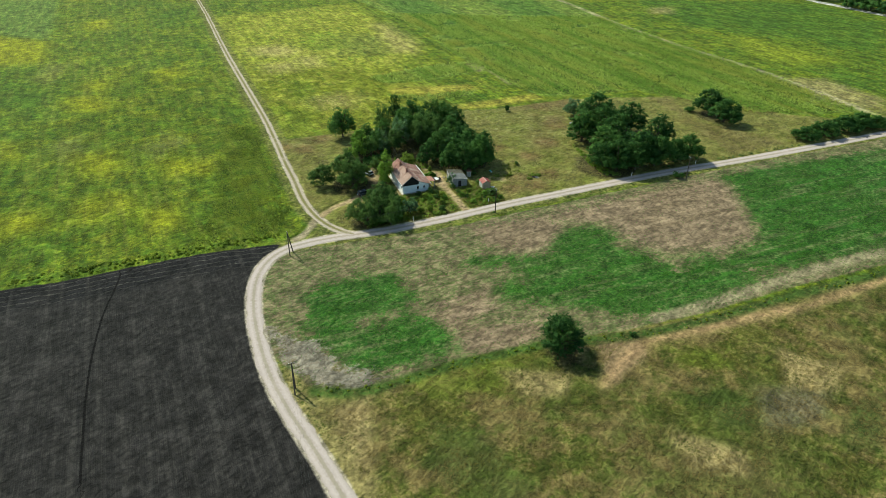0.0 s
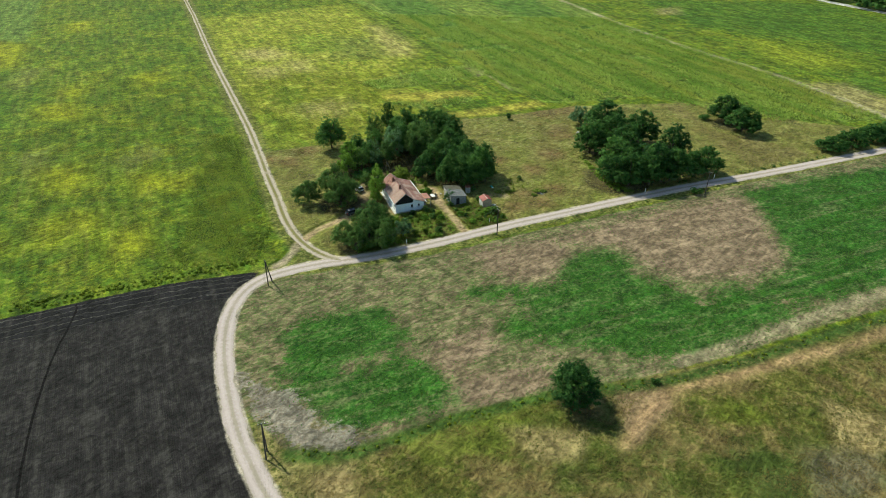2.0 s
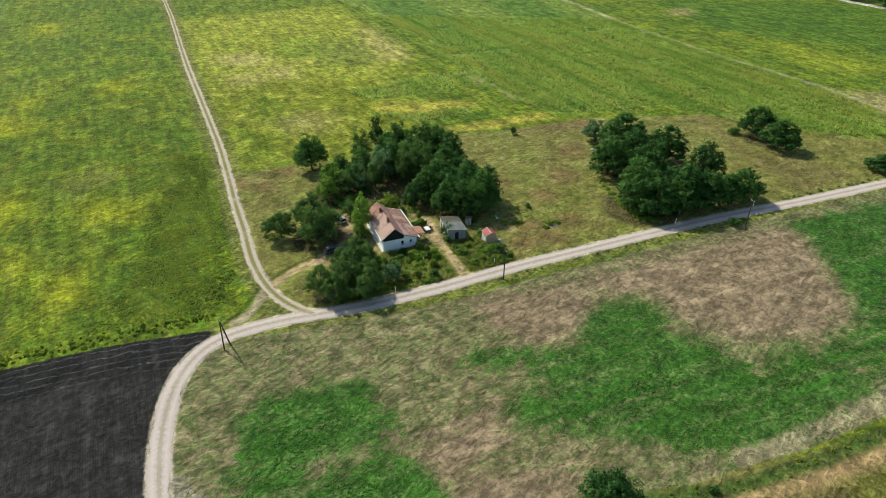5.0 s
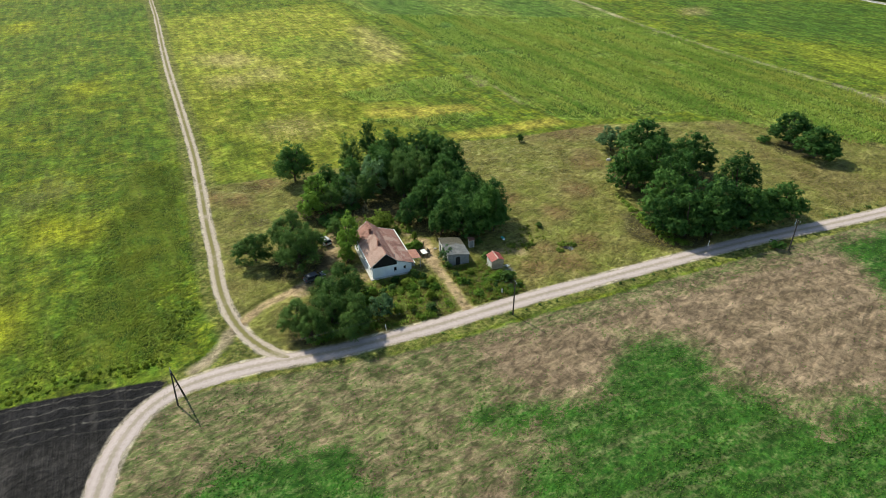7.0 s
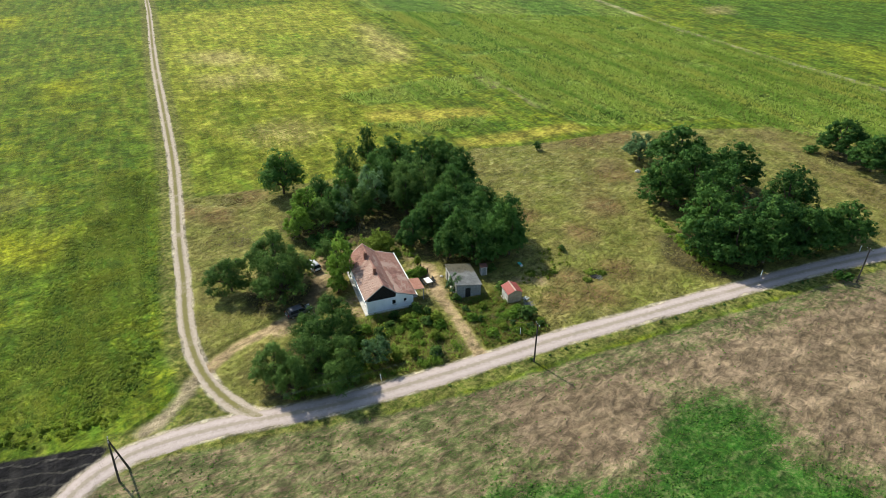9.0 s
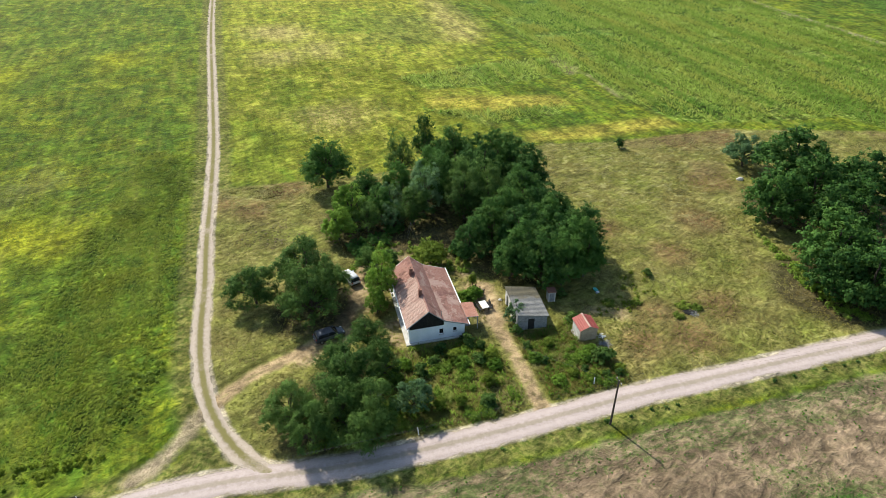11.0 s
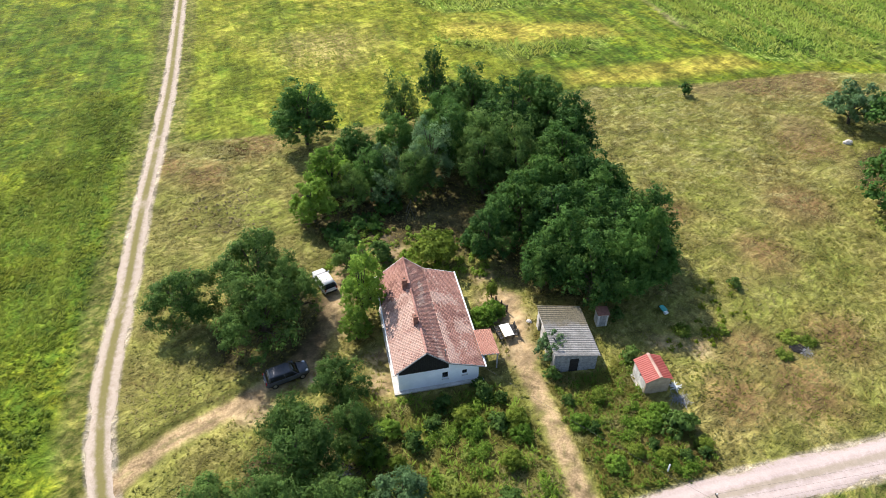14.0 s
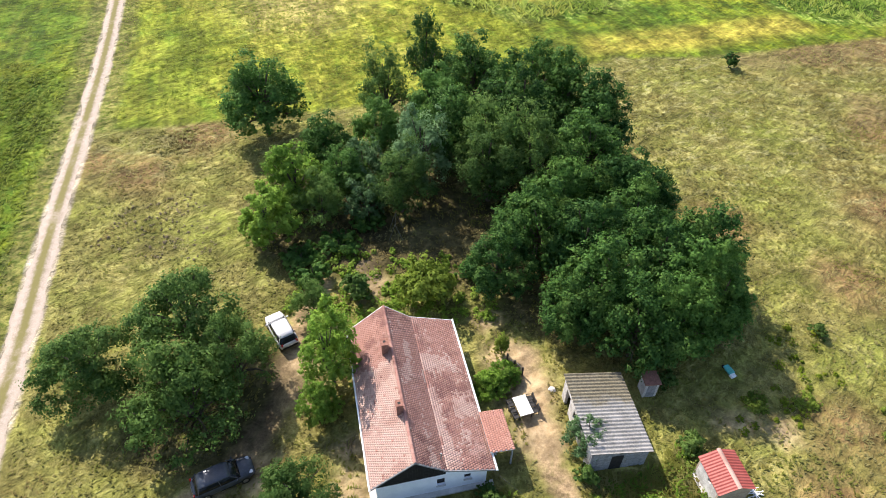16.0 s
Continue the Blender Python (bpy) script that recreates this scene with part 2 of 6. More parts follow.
# The pasture's dark, straw-coloured, green, grey and bare patches.
P_DARK = [[(48.3, 88.2), (57.2, 85.2), (55, 76.4), (48.9, 77.1), (45.2, 83.8)], [(-2.9, 79.1), (6.5, 77.1), (16, 63.8), (6.5, 58), (-2.3, 68)], [(73.1, 81.7), (81.7, 84.5), (74, 71.5), (68.5, 71.5)]]
P_STRAW = [[(-19.8, 81.1), (-13.5, 84.6), (-10.7, 62.6), (-14.6, 63.9), (-18.1, 72.8)], [(10.5, 91.3), (24.6, 90.5), (22.5, 84.3), (15.2, 84.3)], [(38.8, 76.4), (50.6, 71.5), (49.7, 67), (40, 68.1)], [(67.8, 97), (78.7, 92), (73.3, 85.9), (63.8, 85.9)]]
P_GREEN = [[(-9.1, 89.8), (4, 93.7), (20.4, 99.2), (16, 92.1), (12.1, 84.6), (-2.5, 83.9)], [(46.2, 97), (57, 98.7), (55.6, 92.1), (46.6, 91.3)]]
P_GREY = [[(58.6, 85.9), (71.2, 85.9), (66, 77.7), (56.5, 76.4)]]
P_BARE = [[(31.3, 99.6), (40.3, 100.9), (41.1, 95.3), (32.7, 88.2), (31.1, 90.5)]]
GARDEN = [(-20, 146), (-12, 147), (-2, 151.5), (5.2, 155.2), (4.0, 159), (0.2, 166.0), (-2.4, 168.5), (-12.4, 164.5), (-15, 165)]
GARDEN_EAST = [(7.6, 156.6), (12, 158), (18, 161), (17.5, 165), (12.5, 167.5), (10, 174), (8.3, 171), (3.2, 169.4), (2.6, 168), (5.4, 162)]
LIME = [(-57, 210), (-43, 213.5), (-27, 220), (-6, 238), (-4, 262), (-20, 292), (-10, 330), (-60, 440), (-140, 400), (-104, 312), (-74, 245)]
# Spots as x, y, radius: bare tan soil, reddish dry patches, fresh grass and cream-coloured tall grass of the yard.
BARE = [(-13.8, 166.2, 1.6), (-14.6, 169.5, 1.2), (-17.2, 186.2, 2.2), (-18.6, 189, 1.6), (-0.6, 172.6, 2.2), (-3.4, 179.6, 2.0), (-1.6, 176.5, 2.4), (-19.7, 173.5, 1.6), (-20.5, 177, 1.5), (18.2, 175.6, 1.3), (15.8, 175.8, 1.0), (13.6, 175.9, 0.8),
        (-5.6, 183.6, 1.4), (-20.6, 166.5, 1.8), (-25, 161.5, 2.0)]
REDDISH = [(17.6, 200, 3.6), (40.9, 221.5, 5.0), (39, 243, 6.0), (48, 244, 5.0), (-43.5, 208, 4.4), (-53, 200.5, 3.0), (-47, 199, 3.4), (21, 169.6, 3.6), (28, 172, 4.0), (23, 176.5, 3.0), (33, 180, 3.5), (29, 193, 3.6), (36, 205, 4.0)]
FRESH = [(22.8, 203.4, 2.6), (25, 208, 2.4), (29.9, 183.7, 3.4), (18.6, 231.6, 3.4), (-34.4, 191, 3.0), (24.5, 182.5, 2.4), (35.4, 191.3, 4.2), (-50, 192, 3.0), (34, 170.5, 3.0), (-33, 160, 3.2), (44, 176, 3.0), (26, 219, 3.6)]
CREAM = [(-48.3, 207.1, 2.6), (-50.8, 205.5, 2.0), (19.2, 236.2, 3.0), (12, 233, 3.0), (50.8, 247.5, 4.0), (26, 227, 5.0), (36, 229, 5.0), (20, 214, 4.0), (33, 214, 5.0), (44, 234, 4.0), (15, 224, 4.0), (60, 243, 5.0)]


def line_distance(p, line):
    """Distance of points p (n, 2) from a broken line."""
    best = np.full(len(p), 1e9)
    for a, b in zip(np.array(line[:-1], float), np.array(line[1:], float)):
        ab = b - a
        s = np.clip(((p - a) @ ab) / (ab @ ab), 0, 1)
        best = np.minimum(best, np.hypot(*(p - a - s[:, None] * ab).T))
    return best


def inside(p, poly):
    x, y = p.T
    res = np.zeros(len(p), bool)
    for (x0, y0), (x1, y1) in zip(poly, poly[1:] + poly[:1]):
        hit = (y0 > y) != (y1 > y)
        res ^= hit & (x < (x1 - x0) * (y - y0) / ((y1 - y0) or 1e-9) + x0)
    return res


def area_distance(p, poly):
    """Signed distance from an area's edge: negative inside."""
    d = line_distance(p, poly + poly[:1])
    return np.where(inside(p, poly), -d, d)


def spot_distance(p, spots):
    return np.min([np.hypot(p[:, 0] - x, p[:, 1] - y) - r for x, y, r in spots], axis=0)


def signed_distance(p, line):
    """Distance from a line, negative on one side of it."""
    best, sign = np.full(len(p), 1e9), np.ones(len(p))
    for a, b in zip(np.array(line[:-1], float), np.array(line[1:], float)):
        ab = b - a
        s = np.clip(((p - a) @ ab) / (ab @ ab), 0, 1)
        d = np.hypot(*(p - a - s[:, None] * ab).T)
        near = d < best
        best = np.where(near, d, best)
        sign = np.where(near, np.sign(ab[0] * (p[:, 1] - a[1]) - ab[1] * (p[:, 0] - a[0])), sign)
    return best * sign


def smooth(line, times=2):
    """A broken line with its corners cut."""
    pts = np.array(line, float)
    for _ in range(times):
        a, b = pts[:-1], pts[1:]
        mid = np.empty((2 * len(a), 2))
        mid[0::2], mid[1::2] = 0.75 * a + 0.25 * b, 0.25 * a + 0.75 * b
        pts = np.vstack([pts[:1], mid, pts[-1:]])
    return pts


def resampled(line, gap):
    pts = smooth(line)
    run = np.r_[0, np.cumsum(np.hypot(*np.diff(pts, axis=0).T))]
    s = np.arange(0, run[-1], gap)
    return np.stack([np.interp(s, run, pts[:, 0]), np.interp(s, run, pts[:, 1])], 1)


ROAD_S, TRACK_S, SPUR_S = (smooth(q).tolist() for q in (ROAD, TRACK, SPUR))


def mesh_of(name, verts, faces, material=None, attrs=None, shade=False, normals=None):
    """A mesh from arrays of corners and of faces with equal corner counts; normals: soft ones, a corner each, for foliage."""
    verts, faces = np.asarray(verts, np.float32), np.asarray(faces, np.int32)
    me = bpy.data.meshes.new(name)
    me.vertices.add(len(verts))
    me.vertices.foreach_set("co", verts.ravel())
    n, k = faces.shape
    me.loops.add(n * k)
    me.loops.foreach_set("vertex_index", faces.ravel())
    me.polygons.add(n)
    me.polygons.foreach_set("loop_start", np.arange(0, n * k, k, dtype=np.int32))
    me.update(calc_edges=True)
    for key, values in (attrs or {}).items():
        me.attributes.new(key, "FLOAT", "POINT").data.foreach_set("value", np.asarray(values, np.float32))
    if material:
        me.materials.append(material)
    if shade or normals is not None:
        me.shade_smooth()
    if normals is not None:
        me.attributes.new("custom_normal", "FLOAT_VECTOR", "POINT").data.foreach_set("vector", np.asarray(normals, np.float32).ravel())
    return me


# ---- ground material ----


def ground_material():
    n = Nodes("ground", 0.95, 0.0, 0.1)
    p = n.pos()
    fine, small, mid, big, huge = n.noise(5.0, 3, 0.7), n.noise(1.3, 4, 0.65), n.noise(0.28, 4, 0.6), n.noise(0.07, 4, 0.55), n.noise(0.022, 3, 0.5)
    # Streaks along the fields' working direction.
    streak = n.noise(0.5, 3, 0.6, stretch=(1.0, 0.07, 1.0), turn=radians(24.5))
    cross = n.noise(0.45, 3, 0.6, stretch=(0.08, 1.0, 1.0), turn=radians(21.7))
    band = n.math("ADD", n.math("MULTIPLY", n.noise(0.20, 4, 0.6, stretch=(1.0, 0.10, 1.0), turn=radians(24.5)), 0.7), n.math("MULTIPLY", mid, 0.3))
    jitter = n.math("SUBTRACT", n.math("ADD", n.math("MULTIPLY", mid, 0.6), n.math("MULTIPLY", small, 0.4)), 0.5)

    def area(name, soft, wander):
        d = n.math("ADD", n.attr(name), n.math("MULTIPLY", jitter, wander))
        return n.step(d, soft, -soft)

    def ragged(name, reach, coarse=1.6):
        """Cover that thins out over a broad, broken border."""
        g = n.math("SUBTRACT", 0.5, n.math("DIVIDE", n.attr(name), reach))
        for source, k in ((mid, coarse), (small, 1.5), (fine, 0.9), (cross, 0.9)):
            g = n.math("ADD", g, n.math("MULTIPLY", n.math("SUBTRACT", source, 0.5), k))
        return n.step(g, 0.38, 0.62)

    def overlay(c, name, share, tone, soft=2.0, wander=7.0, source=None):
        """A patch of another tone, broken up at its border and inside."""
        f = n.math("MULTIPLY", area(name, soft, wander), n.step(source or small, 0.25, 0.62, 0.55, 1.0))
        return n.mix(n.math("MULTIPLY", f, share), c, tone)

    # Meadow
    c = n.mix(n.step(small, 0.3, 0.72), (0.057, 0.093, 0.007), (0.122, 0.164, 0.013))
    yellow = n.math("MULTIPLY", n.step(n.math("ADD", n.math("MULTIPLY", big, 0.75), n.math("MULTIPLY", mid, 0.25)), 0.42, 0.64), n.step(n.math("ADD", n.math("MULTIPLY", fine, 0.3), n.math("MULTIPLY", small, 0.7)), 0.34, 0.66))
    c = n.mix(n.math("MULTIPLY", yellow, 0.72), c, (0.235, 0.232, 0.014))
    c = n.mix(n.math("MULTIPLY", n.step(n.math("ADD", n.math("MULTIPLY", huge, 0.7), n.math("MULTIPLY", mid, 0.3)), 0.56, 0.40), 0.5), c, (0.044, 0.088, 0.008))
    c = n.mix(n.math("MULTIPLY", n.step(streak, 0.50, 0.68), 0.35), c, (0.170, 0.165, 0.032))
    c = n.mix(n.math("MULTIPLY", n.step(band, 0.52, 0.64), 0.35), c, (0.175, 0.178, 0.028))
    c = n.mix(n.math("MULTIPLY", n.step(band, 0.47, 0.37), 0.4), c, (0.044, 0.092, 0.009))
    c = n.mix(n.math("MULTIPLY", n.step(mid, 0.48, 0.34), 0.35), c, (0.040, 0.084, 0.008))
    c = overlay(c, "deep", 0.38, (0.044, 0.096, 0.009), 7.0, 26.0)
    c = overlay(c, "straw", 0.5, (0.175, 0.155, 0.050), 6.0, 24.0)
    c = overlay(c, "yellow", 0.62, (0.285, 0.268, 0.012), 6.0, 22.0)
    # Lighter, yellower meadow between track and maize
    lime = n.mix(n.step(n.math("ADD", n.math("MULTIPLY", small, 0.6), n.math("MULTIPLY", fine, 0.4)), 0.24, 0.78), (0.132, 0.158, 0.013), (0.268, 0.264, 0.030))
    lime = n.mix(n.math("MULTIPLY", n.step(n.math("ADD", n.math("MULTIPLY", big, 0.7), n.math("MULTIPLY", mid, 0.3)), 0.45, 0.60), 0.5), lime, (0.305, 0.280, 0.048))
    lime = n.mix(n.math("MULTIPLY", n.step(n.math("ADD", n.math("MULTIPLY", mid, 0.6), n.math("MULTIPLY", streak, 0.4)), 0.49, 0.38), 0.6), lime, (0.075, 0.132, 0.012))
    lime = n.mix(n.math("MULTIPLY", n.step(band, 0.56, 0.66), 0.4), lime, (0.330, 0.300, 0.062))
    lime = overlay(lime, "olive", 0.65, (0.098, 0.118, 0.026), 7.0, 24.0)
    lime = overlay(lime, "sward", 0.5, (0.088, 0.150, 0.013), 5.0, 20.0)
    lime = overlay(lime, "bleached", 0.75, (0.330, 0.262, 0.098), 7.0, 24.0, streak)
    c = n.mix(n.math("MULTIPLY", area("lime", 8.0, 22.0), 0.92), c, lime)
    # Maize land: rows, darker bands, bare gaps
    row = n.put("ShaderNodeTexWave", Scale=0.42, Distortion=1.6, Detail=2.0)
    row.inputs["Detail Scale"].default_value = 1.5
    rowmap = n.put("ShaderNodeMapping", Vector=p)
    rowmap.vector_type = "TEXTURE"
    rowmap.inputs["Rotation"].default_value = (0, 0, radians(24.5))
    n.t.links.new(rowmap.outputs[0], row.inputs["Vector"])
    corn = n.mix(n.step(small, 0.3, 0.7), (0.062, 0.105, 0.011), (0.175, 0.222, 0.030))
    corn = n.mix(n.math("MULTIPLY", n.step(streak, 0.5, 0.7), 0.5), corn, (0.255, 0.262, 0.050))
    corn = n.mix(n.math("MULTIPLY", n.step(band, 0.50, 0.62), 0.5), corn, (0.250, 0.255, 0.050))
    corn = n.mix(n.math("MULTIPLY", n.step(band, 0.46, 0.36), 0.5), corn, (0.060, 0.122, 0.014))
    corn = overlay(corn, "dark_rows", 0.8, (0.034, 0.098, 0.008), 3.0, 12.0, band)
    corn = n.mix(n.math("MULTIPLY", row.outputs["Fac"], 0.5), corn, (0.045, 0.090, 0.012))
    corn = n.mix(n.math("MULTIPLY", n.step(n.math("ADD", n.math("MULTIPLY", small, 0.6), n.math("MULTIPLY", fine, 0.4)), 0.53, 0.60), 0.65), corn, (0.330, 0.370, 0.120))
    corn = overlay(corn, "bare_rows", 0.8, (0.260, 0.210, 0.115), 1.2, 5.0)
    c = n.mix(n.math("MULTIPLY", area("corn", 1.2, 5.0), 0.92), c, corn)
    c = overlay(c, "far_dark", 0.7, (0.046, 0.098, 0.012), 7.0, 30.0, streak)
    c = overlay(c, "far_yellow", 0.7, (0.190, 0.212, 0.018), 7.0, 30.0, streak)
    c = overlay(c, "far_tan", 0.7, (0.270, 0.205, 0.095), 5.0, 22.0, streak)
    pale = n.mix(n.step(streak, 0.35, 0.65), (0.080, 0.128, 0.020), (0.125, 0.168, 0.030))
    c = n.mix(area("pale", 3.0, 5.0), c, pale)
    gold = n.mix(n.step(small, 0.3, 0.65), (0.212, 0.191, 0.025), (0.323, 0.264, 0.047))
    c = n.mix(n.math("MULTIPLY", area("gold", 2.2, 9.0), n.step(mid, 0.25, 0.6, 0.4, 0.9)), c, gold)
    c = n.mix(n.math("MULTIPLY", n.step(n.math("ADD", n.math("ABSOLUTE", n.attr("edge")), n.math("MULTIPLY", jitter, 4.0)), 2.6, 0.8), n.step(n.noise(0.05, 4, 0.7), 0.36, 0.60, 0.25, 0.75)), c, (0.34, 0.29, 0.17))
    c = n.mix(n.step(n.math("ABSOLUTE", n.attr("far_road")), 3.4, 2.4), c, (0.40, 0.38, 0.35))
    # Swathes along the working direction, broken and uneven
    swathe = n.math("ADD", n.math("MULTIPLY", n.noise(0.42, 5, 0.72, stretch=(1.0, 0.16, 1.0), turn=radians(24.5)), 0.6), n.math("MULTIPLY", n.noise(0.16, 5, 0.7, stretch=(1.0, 0.4, 1.0), turn=radians(24.5)), 0.4))
    c = n.scaled(c, n.step(swathe, 0.38, 0.62, 0.66, 1.36))
    roadside = n.step(n.math("ADD", n.attr("road"), n.math("MULTIPLY", jitter, 4.0)), 3.4, 1.4)
    c = n.mix(n.math("MULTIPLY", roadside, 0.7), c, n.mix(n.step(small, 0.35, 0.62), (0.060, 0.074, 0.014), (0.190, 0.165, 0.055)))
    # Yard: dry grass
    tuft = n.math("ADD", n.math("MULTIPLY", n.noise(0.75, 4, 0.65, stretch=(0.55, 1.0, 1.0), turn=radians(21.7)), 0.7), n.math("MULTIPLY", fine, 0.3))
    dry = n.mix(n.step(n.math("ADD", n.math("MULTIPLY", small, 0.5), n.math("MULTIPLY", fine, 0.5)), 0.36, 0.64), (0.125, 0.112, 0.028), (0.225, 0.202, 0.064))
    dry = n.mix(n.math("MULTIPLY", n.step(mid, 0.40, 0.58), 0.5), dry, (0.132, 0.150, 0.026))
    dry = n.mix(n.math("MULTIPLY", n.step(big, 0.53, 0.65), 0.35), dry, (0.160, 0.112, 0.044))
    dry = n.mix(n.math("MULTIPLY", area("fresh", 2.6, 6.0), 0.4), dry, (0.127, 0.160, 0.019))
    dry = n.mix(n.math("MULTIPLY", area("reddish", 2.4, 6.0), n.step(small, 0.28, 0.6, 0.35, 0.9)), dry, (0.149, 0.089, 0.039))
    dry = n.mix(n.math("MULTIPLY", n.step(tuft, 0.50, 0.60), n.step(n.math("ADD", n.attr("cream"), n.math("MULTIPLY", jitter, 10.0)), 9.0, 0.0, 0.15, 0.65)), dry, (0.270, 0.252, 0.104))
    dry = overlay(dry, "slope", 0.75, (0.150, 0.112, 0.046), 1.5, 6.0)
    c = n.mix(area("yard", 0.8, 2.5), c, dry)
    # Rough pasture
    rough = n.mix(n.step(small, 0.3, 0.68), (0.072, 0.078, 0.014), (0.122, 0.112, 0.026))
    mottle = n.math("ADD", n.math("MULTIPLY", n.noise(0.07, 5, 0.62), 0.75), n.math("MULTIPLY", small, 0.3))
    rough = n.mix(n.math("MULTIPLY", n.step(mottle, 0.45, 0.58), 0.7), rough, (0.190, 0.135, 0.056))
    rough = n.mix(n.math("MULTIPLY", n.step(n.math("ADD", n.math("MULTIPLY", n.noise(0.16, 4, 0.6), 0.7), n.math("MULTIPLY", small, 0.3)), 0.55, 0.66), 0.5), rough, (0.225, 0.185, 0.072))
    rough = n.mix(n.math("MULTIPLY", n.step(n.math("ADD", n.math("MULTIPLY", huge, 0.6), n.math("MULTIPLY", mid, 0.4)), 0.54, 0.42), 0.6), rough, (0.050, 0.070, 0.012))
    rough = overlay(rough, "p_green", 0.8, (0.098, 0.120, 0.014), 2.0, 8.0)
    rough = overlay(rough, "p_dark", 0.75, (0.042, 0.066, 0.013), 2.0, 8.0)
    rough = overlay(rough, "p_straw", 0.8, (0.290, 0.215, 0.095), 1.5, 6.0)
    rough = overlay(rough, "p_grey", 0.7, (0.128, 0.108, 0.070), 2.0, 8.0)
    rough = n.mix(n.math("MULTIPLY", n.step(n.math("ADD", n.attr("road"), n.math("MULTIPLY", jitter, 9.0)), 5.5, 1.0), n.step(small, 0.35, 0.6)), rough, (0.262, 0.212, 0.080))
    c = n.mix(area("pasture", 0.8, 2.0), c, rough)
    c = overlay(c, "p_bare", 0.8, (0.230, 0.150, 0.085), 1.2, 5.0)
    c = n.mix(n.math("MULTIPLY", n.step(n.math("ADD", n.attr("dirt"), n.math("MULTIPLY", jitter, 7.0)), 2.4, -0.4), n.step(small, 0.28, 0.62, 0.3, 0.9)), c, (0.33, 0.205, 0.105))
    # Crop land: dry soil with green growth
    soil = n.mix(n.step(n.math("ADD", n.math("MULTIPLY", fine, 0.5), n.math("MULTIPLY", small, 0.5)), 0.35, 0.65), (0.140, 0.100, 0.057), (0.262, 0.196, 0.115))
    sprout = n.math("MULTIPLY", n.step(n.math("ADD", n.math("MULTIPLY", n.noise(1.2, 4, 0.78, stretch=(0.32, 1.0, 1.0), turn=radians(21.7)), 0.65), n.math("MULTIPLY", fine, 0.35)), 0.41, 0.54), n.step(mid, 0.30, 0.52, 0.35, 1.0))
    field = n.mix(n.math("MULTIPLY", sprout, 0.8), soil, (0.066, 0.100, 0.024))
    field = n.mix(n.math("MULTIPLY", n.step(cross, 0.54, 0.70), 0.45), field, (0.265, 0.200, 0.120))
    bare = ragged("brown", 11.0, 1.1)
    field = n.mix(n.math("MULTIPLY", bare, 0.85), field, n.mix(n.step(cross, 0.35, 0.65), (0.158, 0.108, 0.068), (0.240, 0.168, 0.108)))
    lush = n.mix(n.step(small, 0.3, 0.66), (0.012, 0.060, 0.006), (0.033, 0.106, 0.009))
    lush = n.mix(n.math("MULTIPLY", n.step(n.math("ADD", n.math("MULTIPLY", cross, 0.5), n.math("MULTIPLY", small, 0.5)), 0.50, 0.64), 0.55), lush, (0.092, 0.128, 0.038))
    field = n.mix(n.math("MULTIPLY", n.math("MULTIPLY", ragged("green", 9.0, 1.1), n.step(n.math("ADD", n.math("MULTIPLY", small, 0.5), n.math("MULTIPLY", cross, 0.5)), 0.60, 0.46, 0.72, 1.0)), 0.92), field, lush)
    field = n.mix(n.math("MULTIPLY", ragged("grey", 5.0), 0.85), field, n.mix(n.step(small, 0.3, 0.7), (0.15, 0.12, 0.09), (0.235, 0.20, 0.16)))
    field = n.mix(n.math("MULTIPLY", n.step(n.math("ADD", n.attr("strip"), n.math("MULTIPLY", jitter, 3.0)), 2.4, 0.3), 0.75), field, (0.27, 0.22, 0.13))
    c = n.mix(area("crop", 0.5, 1.6), c, field)
    c = n.mix(n.math("MULTIPLY", n.step(n.math("ADD", n.attr("hedge"), n.math("MULTIPLY", jitter, 3.0)), 2.2, 0.5), n.step(small, 0.25, 0.55)), c, (0.045, 0.078, 0.014))
    # Ploughed black soil with wheel marks
    furrow = n.put("ShaderNodeTexWave", Scale=0.9, Distortion=4.0, Detail=3.0)
    turn = n.put("ShaderNodeMapping", Vector=p)
    turn.vector_type = "TEXTURE"
    turn.inputs["Rotation"].default_value = (0, 0, radians(24.5))
    n.t.links.new(turn.outputs[0], furrow.inputs["Vector"])
    straw = n.noise(1.9, 4, 0.7, stretch=(1.0, 0.14, 1.0), turn=radians(24.5))
    black = n.mix(n.step(n.math("ADD", n.math("MULTIPLY", straw, 0.6), n.math("MULTIPLY", fine, 0.4)), 0.40, 0.72), (0.018, 0.016, 0.015), (0.044, 0.039, 0.034))
    black = n.mix(n.math("MULTIPLY", furrow.outputs["Fac"], 0.35), black, (0.010, 0.008, 0.009))
    black = n.mix(n.math("MULTIPLY", n.step(n.math("ADD", n.attr("headland"), n.math("MULTIPLY", jitter, 2.0)), 11.0, 8.0), 0.8), black, (0.011, 0.010, 0.011))
    long = n.noise(0.55, 4, 0.6, stretch=(1.0, 0.035, 1.0), turn=radians(24.5))
    black = n.mix(n.math("MULTIPLY", n.step(long, 0.48, 0.68), 0.42), black, (0.052, 0.046, 0.041))
    black = n.mix(n.math("MULTIPLY", n.step(big, 0.52, 0.66), 0.3), black, (0.039, 0.034, 0.031))
    lane = n.math("SINE", n.math("MULTIPLY", n.math("ADD", n.attr("headland"), n.math("MULTIPLY", mid, 2.4)), 3.3))
    lane = n.math("MULTIPLY", n.step(lane, 0.72, 1.0), n.math("MULTIPLY", n.step(n.attr("headland"), 10.0, 8.0), n.step(small, 0.3, 0.6)))
    black = n.mix(n.math("MULTIPLY", lane, 0.65), black, (0.080, 0.072, 0.060))
